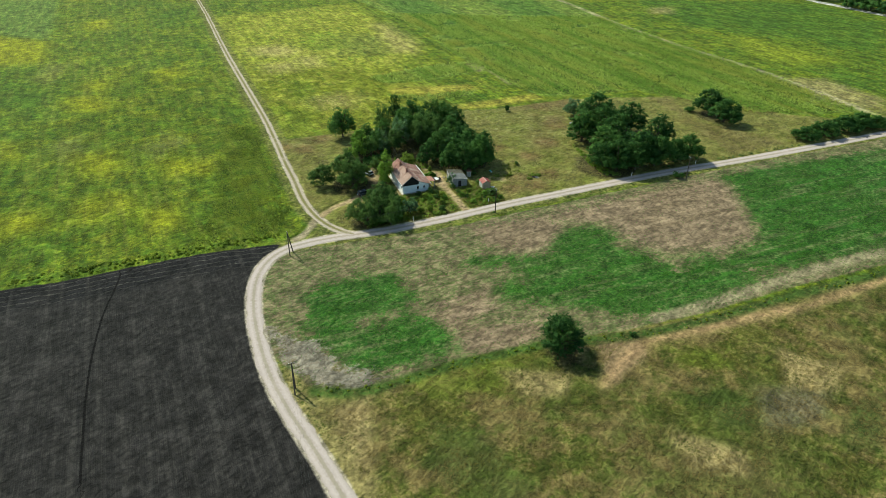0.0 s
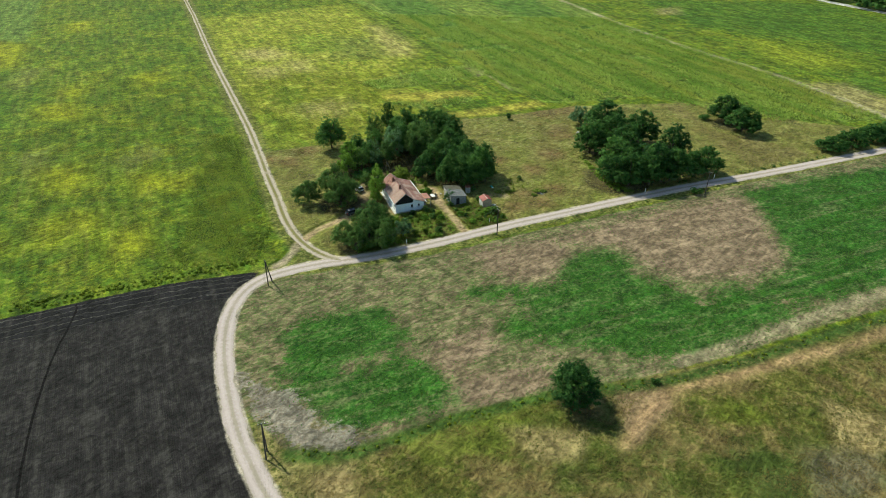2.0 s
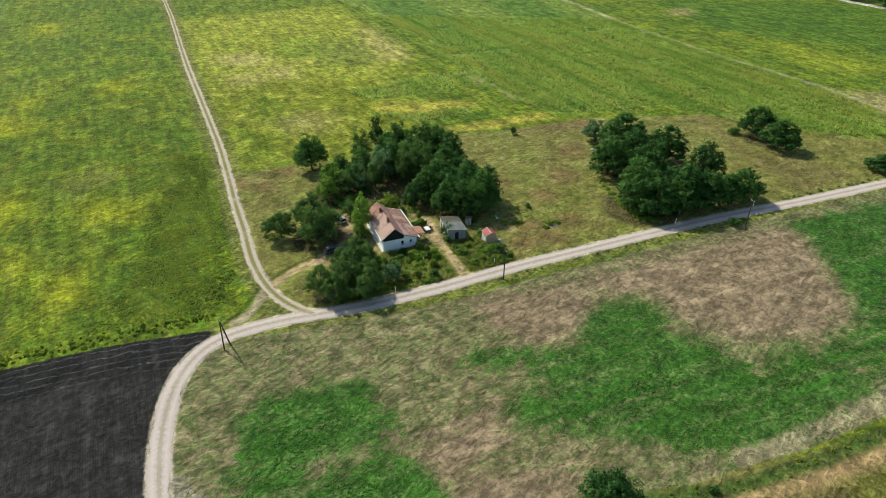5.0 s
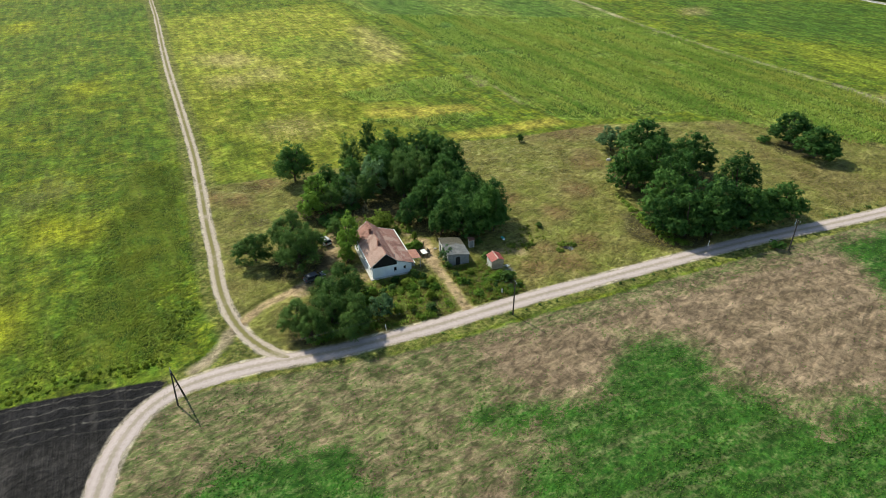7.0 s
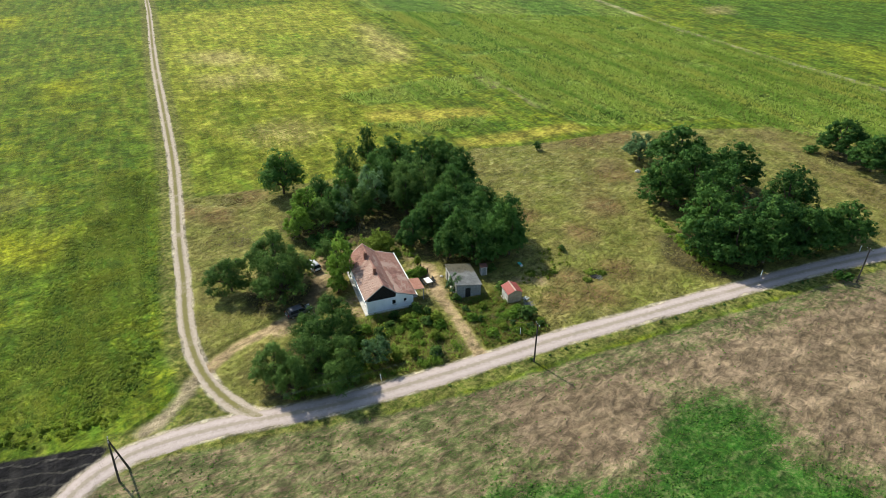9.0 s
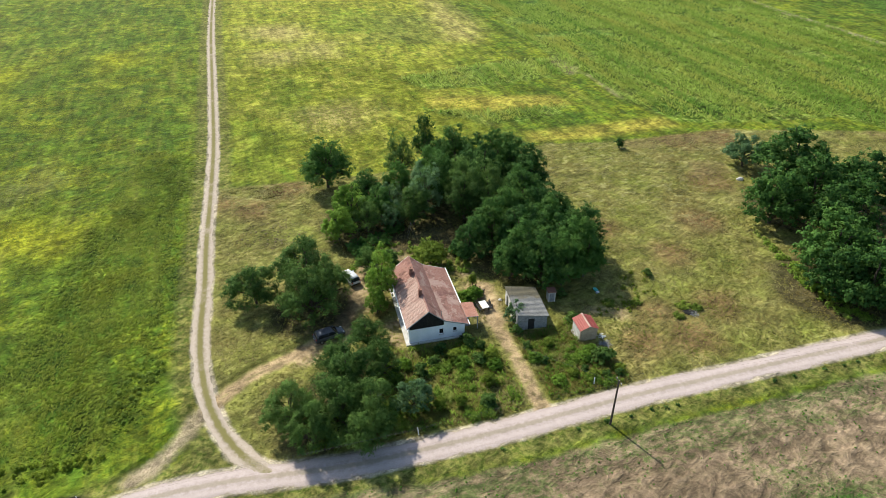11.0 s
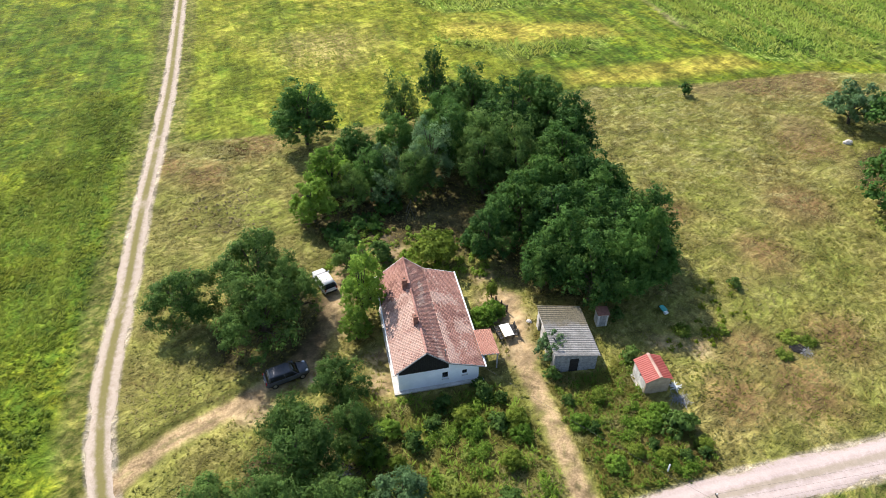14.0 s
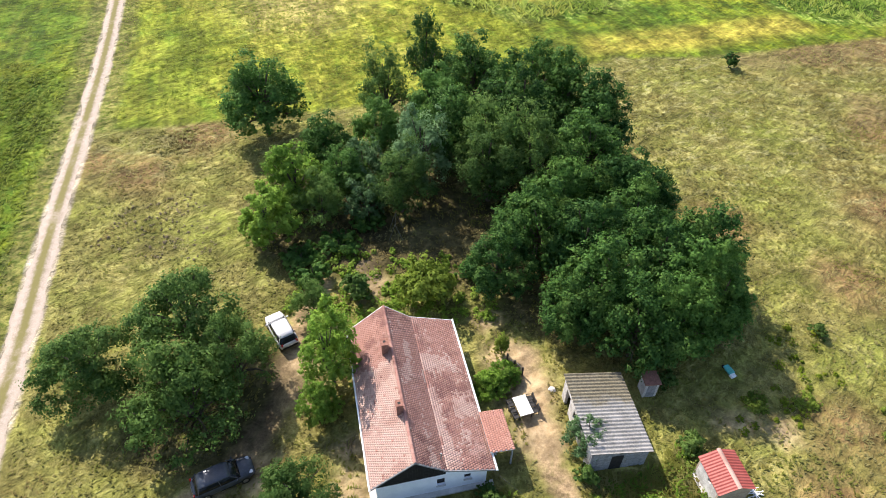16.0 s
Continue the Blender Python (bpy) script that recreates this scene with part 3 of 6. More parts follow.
    black = n.mix(n.step(n.math("ABSOLUTE", n.math("ADD", n.attr("blackpath"), n.math("MULTIPLY", jitter, 0.5))), 0.30, 0.14), black, (0.005, 0.004, 0.004))
    c = n.mix(area("black", 0.35, 1.2), c, black)
    # Trodden, dusty verges and paths
    verge = n.step(n.math("ADD", n.attr("road"), n.math("MULTIPLY", jitter, 1.2)), 0.25, -0.3)
    c = n.mix(n.math("MULTIPLY", verge, 0.8), c, n.mix(n.step(fine, 0.3, 0.7), (0.30, 0.24, 0.17), (0.46, 0.39, 0.31)))
    path = n.step(n.math("ADD", n.attr("path"), n.math("MULTIPLY", jitter, 2.4)), 1.45, 0.4)
    c = n.mix(n.math("MULTIPLY", path, n.step(small, 0.2, 0.5, 0.5, 1.0)), c, n.mix(n.step(fine, 0.3, 0.7), (0.235, 0.162, 0.086), (0.345, 0.248, 0.140)))
    crown = n.math("MULTIPLY", n.step(n.math("ADD", n.attr("path"), n.math("MULTIPLY", jitter, 0.9)), 0.42, 0.16), n.step(n.noise(0.5, 3, 0.6), 0.36, 0.55))
    c = n.mix(n.math("MULTIPLY", crown, 0.6), c, (0.17, 0.150, 0.060))
    spur = n.step(n.math("ADD", n.attr("spur"), n.math("MULTIPLY", jitter, 2.6)), 1.7, 0.2)
    c = n.mix(n.math("MULTIPLY", spur, n.step(small, 0.2, 0.55, 0.45, 0.95)), c, n.mix(n.step(fine, 0.3, 0.7), (0.20, 0.150, 0.095), (0.33, 0.26, 0.175)))
    bare = area("bare", 1.0, 2.6)
    c = n.mix(n.math("MULTIPLY", bare, 0.85), c, n.mix(n.step(small, 0.3, 0.66), (0.25, 0.172, 0.090), (0.355, 0.262, 0.152)))
    # Leaf litter under the groves, darkened to carry the crowns' shade in its colour
    litter_shade = n.step(n.math("ADD", n.attr("grove"), n.math("MULTIPLY", jitter, 3.0)), 1.0, -1.5)
    c = n.mix(n.math("MULTIPLY", litter_shade, 0.75), c, n.mix(n.step(small, 0.3, 0.7), (0.022, 0.018, 0.010), (0.065, 0.050, 0.028)))
    # Tufts that lean with the wind, in soft clumps
    warp = n.put("ShaderNodeTexNoise", Vector=p, Scale=0.55, Detail=4.0, Roughness=0.62, Distortion=1.2).outputs["Fac"]
    clump = n.math("ADD", n.math("MULTIPLY", warp, 0.6), n.math("ADD", n.math("MULTIPLY", n.noise(1.0, 3, 0.6, stretch=(1.0, 0.26, 1.0), turn=radians(-42)), 0.40), n.math("MULTIPLY", n.noise(5.0, 2, 0.6), 0.06)))
    c = n.scaled(c, n.step(clump, 0.40, 0.66, 0.64, 1.40))
    c = n.scaled(c, n.step(n.noise(0.21, 6, 0.74), 0.36, 0.64, 0.70, 1.30))
    n.colour(c)
    h = n.math("ADD", n.math("MULTIPLY", fine, 0.45), small)
    trodden = n.step(n.math("MINIMUM", n.math("MINIMUM", n.attr("path"), n.attr("spur")), n.math("ADD", n.attr("bare"), 1.4)), 1.2, 2.6, 0.15, 1.0)
    n.bump(n.math("MULTIPLY", trodden, n.math("ADD", n.math("MULTIPLY", h, 0.4), n.math("MULTIPLY", clump, 2.4))), 0.8, 0.42)
    return n.m


# ---- ground ----
def axis(lo, hi, gap, far):
    """Even steps between lo and hi, growing steps out to the far ends."""
    mid = np.arange(lo, hi, gap).tolist()
    for sign in (-1, 1):
        at, step, out = (lo if sign < 0 else mid[-1]), gap, []
        while abs(at) < far:
            step *= 1.035
            at += sign * step
            out.append(at)
        mid = out[::-1] + mid if sign < 0 else mid + out
    return np.array(mid)


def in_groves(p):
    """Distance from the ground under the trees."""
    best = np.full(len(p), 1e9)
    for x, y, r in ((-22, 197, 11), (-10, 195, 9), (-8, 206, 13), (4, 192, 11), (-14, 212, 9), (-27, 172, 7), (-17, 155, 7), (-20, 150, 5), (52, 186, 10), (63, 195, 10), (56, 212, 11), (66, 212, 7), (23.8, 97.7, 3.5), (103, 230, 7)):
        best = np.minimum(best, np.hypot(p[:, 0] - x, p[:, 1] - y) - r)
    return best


def build_ground():
    xs, ys = axis(-112, 132, 1.25, 3500), axis(52, 262, 1.25, 3500)
    gx, gy = np.meshgrid(xs, ys)
    p = np.stack([gx.ravel(), gy.ravel()], 1)
    road = np.minimum(line_distance(p, ROAD_S) - 2.0, line_distance(p, TRACK_S) - 1.4)
    nearest = lambda areas: np.min([area_distance(p, a) for a in areas], axis=0)  # noqa: E731
    crop, black, yard = area_distance(p, CROP), area_distance(p, BLACK), area_distance(p, YARD)
    pasture = area_distance(p, [(33, -20), (-2, 41), (-15, 62), (-27, 80), (-31, 92), (-16, 86), (20, 99), (56, 108), (106, 126), (260, 186), (600, 300), (600, -400), (33, -400)])
    attrs = {"road": road, "crop": crop, "black": black, "yard": yard, "pasture": pasture, "corn": nearest(CORN), "green": nearest(GREENS), "brown": nearest(BROWNS), "grey": nearest(GREYS),
             "pale": area_distance(p, PALE_FIELD), "gold": nearest(GOLD), "edge": signed_distance(p, FIELD_EDGE), "strip": line_distance(p, LIGHT_STRIP), "hedge": line_distance(p, HEDGE_LINE),
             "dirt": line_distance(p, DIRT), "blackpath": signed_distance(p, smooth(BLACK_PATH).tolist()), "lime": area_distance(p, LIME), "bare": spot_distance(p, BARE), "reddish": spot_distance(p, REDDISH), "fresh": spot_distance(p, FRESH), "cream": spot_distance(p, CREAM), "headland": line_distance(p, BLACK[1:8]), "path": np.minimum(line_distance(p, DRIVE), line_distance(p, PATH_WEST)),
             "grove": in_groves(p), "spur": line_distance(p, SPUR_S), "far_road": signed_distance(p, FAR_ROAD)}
    patches = {"yellow": YELLOW + YELLOW_NEAR, "deep": DEEP, "straw": STRAW, "bleached": BLEACHED, "olive": OLIVE, "sward": SWARD, "dark_rows": DARK_ROWS, "bare_rows": BARE_ROWS, "far_dark": FAR_DARK, "far_yellow": FAR_YELLOW,
               "far_tan": FAR_TAN, "slope": SLOPE, "p_dark": P_DARK, "p_straw": P_STRAW, "p_green": P_GREEN, "p_grey": P_GREY, "p_bare": P_BARE}
    attrs.update({key: nearest(areas) for key, areas in patches.items()})
    # Gentle unevenness, flat on the roads and under the house.
    z = 0.10 * np.sin(p[:, 0] * 0.31 + 1.7 * np.sin(p[:, 1] * 0.13)) * np.sin(p[:, 1] * 0.27) * np.clip((road - 1) / 6, 0, 1) * np.clip((np.hypot(p[:, 0] + 6, p[:, 1] - 172) - 22) / 8, 0, 1)
    nx, ny = len(xs), len(ys)
    i = (np.arange(ny - 1)[:, None] * nx + np.arange(nx - 1)).ravel()
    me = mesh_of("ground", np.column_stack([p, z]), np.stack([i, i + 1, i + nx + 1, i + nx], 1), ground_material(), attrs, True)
    return tagged(new("ground", me), "wide farmland with meadow, ploughed soil and dry grass", "ground", kind="structure")


build_ground()


def road_material(name, light, dark, grass, centre, ruts):
    n = Nodes(name, 0.95, 0.0, 0.1)
    d, fine, small, big = n.attr("across"), n.noise(7, 3, 0.7), n.noise(1.6, 4, 0.6), n.noise(0.15, 3, 0.6)
    along = n.attr("side")
    c = n.mix(n.step(n.math("ADD", n.math("MULTIPLY", fine, 0.5), n.math("MULTIPLY", small, 0.5)), 0.36, 0.64), dark, light)
    c = n.mix(n.math("MULTIPLY", n.step(big, 0.45, 0.65), 0.35), c, tuple(v * 0.72 for v in light))
    # Wheel lanes, smoother and paler, and the strip between them.
    wob = n.math("MULTIPLY", n.math("SUBTRACT", small, 0.5), 0.5)
    lane = n.math("ABSOLUTE", n.math("SUBTRACT", n.math("ADD", d, wob), ruts))
    c = n.mix(n.math("MULTIPLY", n.step(lane, 0.42, 0.1), 0.4), c, tuple(min(1, v * 1.10) for v in light))
    mid = n.math("MULTIPLY", n.step(n.math("ADD", d, wob), centre, centre * 0.3), n.step(n.math("ADD", big, n.math("MULTIPLY", small, 0.5)), 0.42, 0.72))
    c = n.mix(n.math("MULTIPLY", mid, grass), c, (0.17, 0.15, 0.05))
    edge = n.step(n.math("ADD", along, n.math("MULTIPLY", wob, 1.6)), 0.72, 0.98)
    c = n.mix(n.math("MULTIPLY", edge, 0.7), c, (0.20, 0.17, 0.08))
    n.colour(c)
    n.bump(n.math("ADD", fine, small), 0.5, 0.08)
    return n.m


def ribbon(name, line, half, material, rng, label, category, rise=0.07):
    """An uneven strip of made ground that follows a line, its edges dipping into the soil."""
    pts = resampled(line, 0.8)
    side = np.gradient(pts, axis=0)
    side = np.stack([side[:, 1], -side[:, 0]], 1) / np.hypot(*side.T)[:, None]
    k = 13
    us = np.linspace(-1, 1, k)
    wl, wr = (half * (1 + 0.10 * np.convolve(rng.standard_normal(len(pts)), np.ones(5) / 2.2, "same")) for _ in range(2))
    w = np.where(us[None] < 0, wl[:, None], wr[:, None]) * us
    xy = pts[:, None] + side[:, None] * w[..., None]
    z = rise - (rise + 0.05) * np.abs(us) ** 4 - 0.03 * np.exp(-((np.abs(w) - 0.85) / 0.3) ** 2)
    v = np.concatenate([xy, z[..., None] if z.ndim == 2 else np.broadcast_to(z, w.shape)[..., None]], -1).reshape(-1, 3)
    i = (np.arange(len(pts) - 1)[:, None] * k + np.arange(k - 1)).ravel()
    me = mesh_of(name, v, np.stack([i, i + 1, i + k + 1, i + k], 1)[:, ::-1], material, {"across": np.abs(w).ravel(), "side": np.broadcast_to(np.abs(us), w.shape).ravel()}, True)
    return tagged(new(name, me), label, category, kind="structure")


gravel = road_material("pale_gravel", (0.480, 0.390, 0.355), (0.380, 0.305, 0.270), 0.40, 0.5, 0.95)
worn = road_material("worn_track", (0.440, 0.362, 0.292), (0.315, 0.252, 0.182), 0.95, 0.62, 0.95)
ribbon("road", ROAD, 1.95, gravel, np.random.default_rng(1), "pale dusty gravel road bending between fields", "road")
ribbon("field_track", TRACK, 1.4, worn, np.random.default_rng(2), "two-rut dirt track through the green meadow", "dirt track", 0.06)


# ---- plants ----
LEAF_DARK = leafy("leaf_dark", (0.026, 0.078, 0.018), (0.098, 0.208, 0.040), (0.180, 0.300, 0.060), 0.42)
LEAF_FRESH = leafy("leaf_fresh", (0.050, 0.108, 0.024), (0.140, 0.240, 0.054), (0.205, 0.300, 0.075), 0.5)
LEAF_SILVER = leafy("leaf_silver", (0.062, 0.128, 0.046), (0.172, 0.290, 0.122), (0.255, 0.370, 0.190))
LEAF_YELLOW = leafy("leaf_yellow", (0.100, 0.160, 0.020), (0.240, 0.315, 0.045), (0.330, 0.390, 0.065), 0.5)
BRIGHT = leafy("leaf_bright", (0.125, 0.240, 0.032), (0.270, 0.420, 0.062), (0.360, 0.490, 0.095), 0.55)
WEED = leafy("weed", (0.095, 0.180, 0.020), (0.260, 0.385, 0.050), (0.420, 0.440, 0.120), 0.55)
SPROUT = leafy("sprout", (0.052, 0.142, 0.016), (0.098, 0.210, 0.026), (0.150, 0.245, 0.042), 0.45)
BRUSH = leafy("dead_brush", (0.130, 0.100, 0.060), (0.240, 0.195, 0.125), (0.300, 0.255, 0.180), 0.3)
GRASS = leafy("grass_blade", (0.098, 0.148, 0.011), (0.200, 0.262, 0.021), (0.295, 0.308, 0.030), 0.55, [(0.28, (4, 0.6), 0.50, 0.38, 0.5, (0.068, 0.122, 0.010)), (0.07, (4, 0.55), 0.52, 0.66, 0.5, (0.288, 0.279, 0.025))])
LIME_GRASS = leafy("lime_blade", (0.145, 0.192, 0.016), (0.258, 0.305, 0.034), (0.350, 0.375, 0.064), 0.55, [(0.16, (5, 0.65), 0.52, 0.40, 0.6, (0.110, 0.172, 0.013))])
DRY = leafy("dry_blade", (0.190, 0.172, 0.040), (0.300, 0.272, 0.078), (0.380, 0.350, 0.140), 0.55, [(0.16, (5, 0.65), 0.45, 0.58, 0.75, (0.182, 0.208, 0.036)), (0.07, (5, 0.65), 0.52, 0.64, 0.6, (0.230, 0.155, 0.070)), (0.11, (5, 0.65), 0.50, 0.62, 0.65, (0.380, 0.345, 0.150))])
ROUGH = leafy("rough_blade", (0.095, 0.100, 0.016), (0.220, 0.188, 0.050), (0.280, 0.225, 0.090), 0.55, [(0.28, (4, 0.6), 0.52, 0.42, 0.7, (0.055, 0.100, 0.014)), (0.07, (4, 0.55), 0.47, 0.60, 0.6, (0.290, 0.200, 0.085))])
MAIZE = leafy("maize_blade", (0.190, 0.290, 0.045), (0.360, 0.450, 0.090), (0.500, 0.530, 0.160), 0.55, strips=[(0.10, 0.48, 0.60, 0.7, (0.360, 0.350, 0.070)), (0.14, 0.52, 0.40, 0.6, (0.085, 0.205, 0.022))])
BARK = plain("bark", (0.045, 0.034, 0.024), (0.13, 0.105, 0.08), 2.0, 0.95, bump=0.8, fine=25)


def leaf_quads(c, normal, size, rng, slim=0.62):
    """Pointed leaves at places c, facing normal."""
    n = normal / np.linalg.norm(normal, axis=1, keepdims=True)
    t = np.cross(n, rng.standard_normal(c.shape))
    t /= np.linalg.norm(t, axis=1, keepdims=True)
    b = np.cross(n, t)
    size = size[:, None]
    v = np.stack([c - t * size, c + b * size * slim + n * size * 0.12, c + t * size, c - b * size * slim + n * size * 0.12], 1)
    return v.reshape(-1, 3)


def faced(v, soft):
    """Quads wound so that they face along the soft normals, and those normals for each corner."""
    q = v.reshape(-1, 4, 3)
    soft = soft / np.linalg.norm(soft, axis=1, keepdims=True)
    back = (np.cross(q[:, 1] - q[:, 0], q[:, 2] - q[:, 0]) * soft).sum(1) < 0
    q = np.where(back[:, None, None], q[:, ::-1], q)
    return q.reshape(-1, 3), np.repeat(soft, 4, 0)


def quad_faces(count):
    return np.arange(count * 4).reshape(-1, 4)


def tube(path, radii, sides=7):
    """Corners and faces of a tapering limb along points."""
    path = np.array(path, float)
    d = np.gradient(path, axis=0)
    d /= np.linalg.norm(d, axis=1, keepdims=True)
    a = np.cross(d, (0.31, 0.95, 0.11))
    a /= np.linalg.norm(a, axis=1, keepdims=True)
    b = np.cross(d, a)
    ang = np.linspace(0, 2 * np.pi, sides, endpoint=False)
    v = path[:, None] + np.array(radii)[:, None, None] * (np.cos(ang)[None, :, None] * a[:, None] + np.sin(ang)[None, :, None] * b[:, None])
    f = [[r * sides + s, r * sides + (s + 1) % sides, (r + 1) * sides + (s + 1) % sides, (r + 1) * sides + s] for r in range(len(path) - 1) for s in range(sides)]
    return v.reshape(-1, 3), np.array(f)


def joined(pieces):
    vs, fs, at = [], [], 0
    for v, f in pieces:
        vs.append(v)
        fs.append(f + at)
        at += len(v)
    return np.vstack(vs), np.vstack(fs)


def tree_meshes(kind, seed, lobes, leaves, leaf, low, spread, material, clump, loose=0.042):
    """Trunk and crown of a tree of height 1 and crown radius 1 in plan: low is where the crown begins."""
    rng = np.random.default_rng(seed)
    limbs = []
    trunk_top = low + 0.35 * (1 - low)
    bend = np.cumsum(rng.normal(0, 0.03, (6, 2)), 0)
    tz = np.linspace(-0.02, trunk_top + 0.25, 6)
    limbs.append(tube(np.column_stack([bend, tz]), np.linspace(0.055, 0.018, 6)))
    ang = rng.uniform(0, 2 * np.pi, lobes)
    rad = np.sqrt(rng.uniform(0, 1, lobes)) * spread
    up = rng.uniform(0, 1, lobes)
    top = 1 - 0.55 * (rad / max(spread, 0.01)) ** 2
    cz = low + 0.10 + (np.maximum(top - low - 0.2, 0.06)) * up ** 0.75
    cen = np.column_stack([np.cos(ang) * rad, np.sin(ang) * rad, cz])
    lr = rng.uniform(0.65, 1.15, lobes) * clump
    for c in cen[: min(lobes, 16)]:
        s = np.linspace(0, 1, 4)[:, None]
        root = np.array([bend[2, 0], bend[2, 1], low * 0.7 + 0.25 * (c[2] - low)])
        mid = root + (c - root) * s + np.array([0, 0, 0.06]) * np.sin(s * np.pi)
        limbs.append(tube(mid, np.linspace(0.026, 0.006, 4), 5))
    # Sprays on the lobes' upper sides, each a tuft of leaves.
    sprays = leaves // 20
    which = rng.integers(0, lobes, sprays)
    d = rng.standard_normal((sprays, 3))
    d[:, 2] = np.abs(d[:, 2]) * 0.95 - 0.28
    d /= np.linalg.norm(d, axis=1, keepdims=True)
    tuft = cen[which] + d * (lr[which] * rng.uniform(0.55, 1.12, sprays))[:, None] * np.array([1, 1, 0.45])
    whose = np.repeat(np.arange(sprays), 20)
    off = rng.standard_normal((len(whose), 3)) * np.array([1, 1, 0.32])
    c = tuft[whose] + off * (loose * rng.uniform(0.6, 1.3, sprays)[whose])[:, None]
    c[:, 2] = np.clip(c[:, 2], low * 0.75, 1.02)
    normal = off * 0.35 + d[whose] + rng.standard_normal(c.shape) * 0.7 + np.array([0, 0, 0.6])
    size = leaf * rng.uniform(0.55, 1.25, len(c))
    soft = d[whose] * 0.9 + off * 0.30 + np.array([0, 0, 0.32]) + rng.standard_normal(c.shape) * 0.30
    v = faced(leaf_quads(c, normal, size, rng), soft)
    tv, tf = joined(limbs)
    return mesh_of(kind + "_trunk", tv, tf, BARK, shade=True), (v, material, kind)


TREES = {
    "broad_a": tree_meshes("broad_a", 11, 84, 20000, 0.032, 0.10, 0.86, LEAF_DARK, 0.25),
    "broad_b": tree_meshes("broad_b", 12, 70, 20000, 0.032, 0.08, 0.84, LEAF_DARK, 0.27),
    "broad_c": tree_meshes("broad_c", 13, 94, 20000, 0.032, 0.10, 0.90, LEAF_DARK, 0.23),
    "fresh_a": tree_meshes("fresh_a", 14, 52, 17000, 0.029, 0.10, 0.88, LEAF_FRESH, 0.25, 0.05),
    "fresh_b": tree_meshes("fresh_b", 15, 46, 16000, 0.030, 0.12, 0.88, LEAF_FRESH, 0.26, 0.05),
    "silver": tree_meshes("silver", 16, 60, 13000, 0.034, 0.14, 0.84, LEAF_SILVER, 0.25),
    "yellow": tree_meshes("yellow", 17, 26, 8000, 0.052, 0.10, 0.66, LEAF_YELLOW, 0.38, 0.06),
    "shrub": tree_meshes("shrub", 18, 16, 3200, 0.085, 0.04, 0.62, LEAF_FRESH, 0.42),
    "shrub_dark": tree_meshes("shrub_dark", 19, 16, 3200, 0.085, 0.04, 0.58, LEAF_DARK, 0.44),
}
for copy, seed in (("mid_a", 31), ("mid_b", 32), ("mid_c", 33)):
    TREES[copy] = tree_meshes(copy, seed, 70, 12000, 0.042, 0.09, 0.86, LEAF_DARK, 0.26)
TREES["bright"] = tree_meshes("bright", 23, 70, 13000, 0.042, 0.05, 0.80, BRIGHT, 0.24)
TREES["distant"] = tree_meshes("distant", 20, 20, 1600, 0.13, 0.10, 0.75, LEAF_DARK, 0.38)
CROWNS = {}


def plant(kind, x, y, height, radius, label, name="tree", category="tree", group=""):
    """A tree or bush of that height and crown radius; alike crowns share one mesh."""
    trunk_mesh, ((v, soft), material, base) = TREES[kind]
    key = (kind, round(height / radius * 2) / 2)
    if key not in CROWNS:
        # The leaves keep their shape: only their places are stretched.
        quads = v.reshape(-1, 4, 3)
        mid = quads.mean(1, keepdims=True)
        CROWNS[key] = mesh_of(base + "_crown", ((quads - mid) + mid * np.array([1, 1, key[1]])).reshape(-1, 3), quad_faces(len(quads)), material, normals=soft)
    rng = np.random.default_rng(int(abs(x * 131 + y * 17)))
    root = tagged(new(name), label, category, group)
    root.matrix_world = pose(x, y, 0, 0, 0, float(rng.uniform(0, 360))) @ Matrix.Diagonal((radius, radius, radius, 1))
    for part_name, me, sz in (("trunk", trunk_mesh, key[1]), ("crown", CROWNS[key], height / radius / key[1])):
        ob = new(part_name, me)
        ob.parent = root
        ob.scale = (1, 1, sz)
    return root


def grove(kinds, rows, label, group, seed):
    rng = random.Random(seed)
    for x, y, height, radius in rows:
        kind = rng.choice(kinds)
        plant(kind, x, y, height, radius, label, group=group)


grove(["broad_a", "broad_b", "broad_c"], [(-35.0, 209.6, 11.8, 5.2), (-17.2, 222.3, 13, 3.0), (-10.8, 218.0, 12, 4.8), (-5.0, 212.4, 12.5, 5.2), (0.1, 215.4, 12, 4.4), (3.8, 210.6, 12, 4.8), (-14.0, 211.0, 11, 4.2),
      (3.2, 204.2, 11, 4.6), (-12.4, 206.2, 11, 4.2), (8.0, 199.4, 9, 4.4), (5.2, 198.4, 9, 4.0), (7.4, 194.6, 9.5, 4.2), (0.6, 197.0, 9.5, 3.8), (-22.4, 198.4, 7.5, 3.2), (-26.0, 204.0, 8, 3.2), (-20.5, 206.6, 9, 3.4), (-3.0, 218.6, 11.5, 4.0)],
      "dense dark green broadleaf tree behind the farmhouse", "trees behind the house", 4)
grove(["broad_a", "broad_b", "broad_c"], [(-1.6, 192.8, 9.5, 4.6), (-4.8, 187.6, 8, 3.4), (3.8, 185.0, 11, 4.6), (8.2, 188.6, 11, 4.6), (11.5, 185.2, 11.5, 4.2), (6.8, 181.2, 10.5, 4.0), (12.8, 190.4, 11, 4.2), (3.4, 190.6, 10, 4.4), (1.6, 182.4, 8.5, 2.8), (9.8, 181.8, 10.5, 3.4), (13.4, 184.8, 11, 3.2)],
      "spreading dark green maple-like tree beside the yard", "trees behind the house", 14)
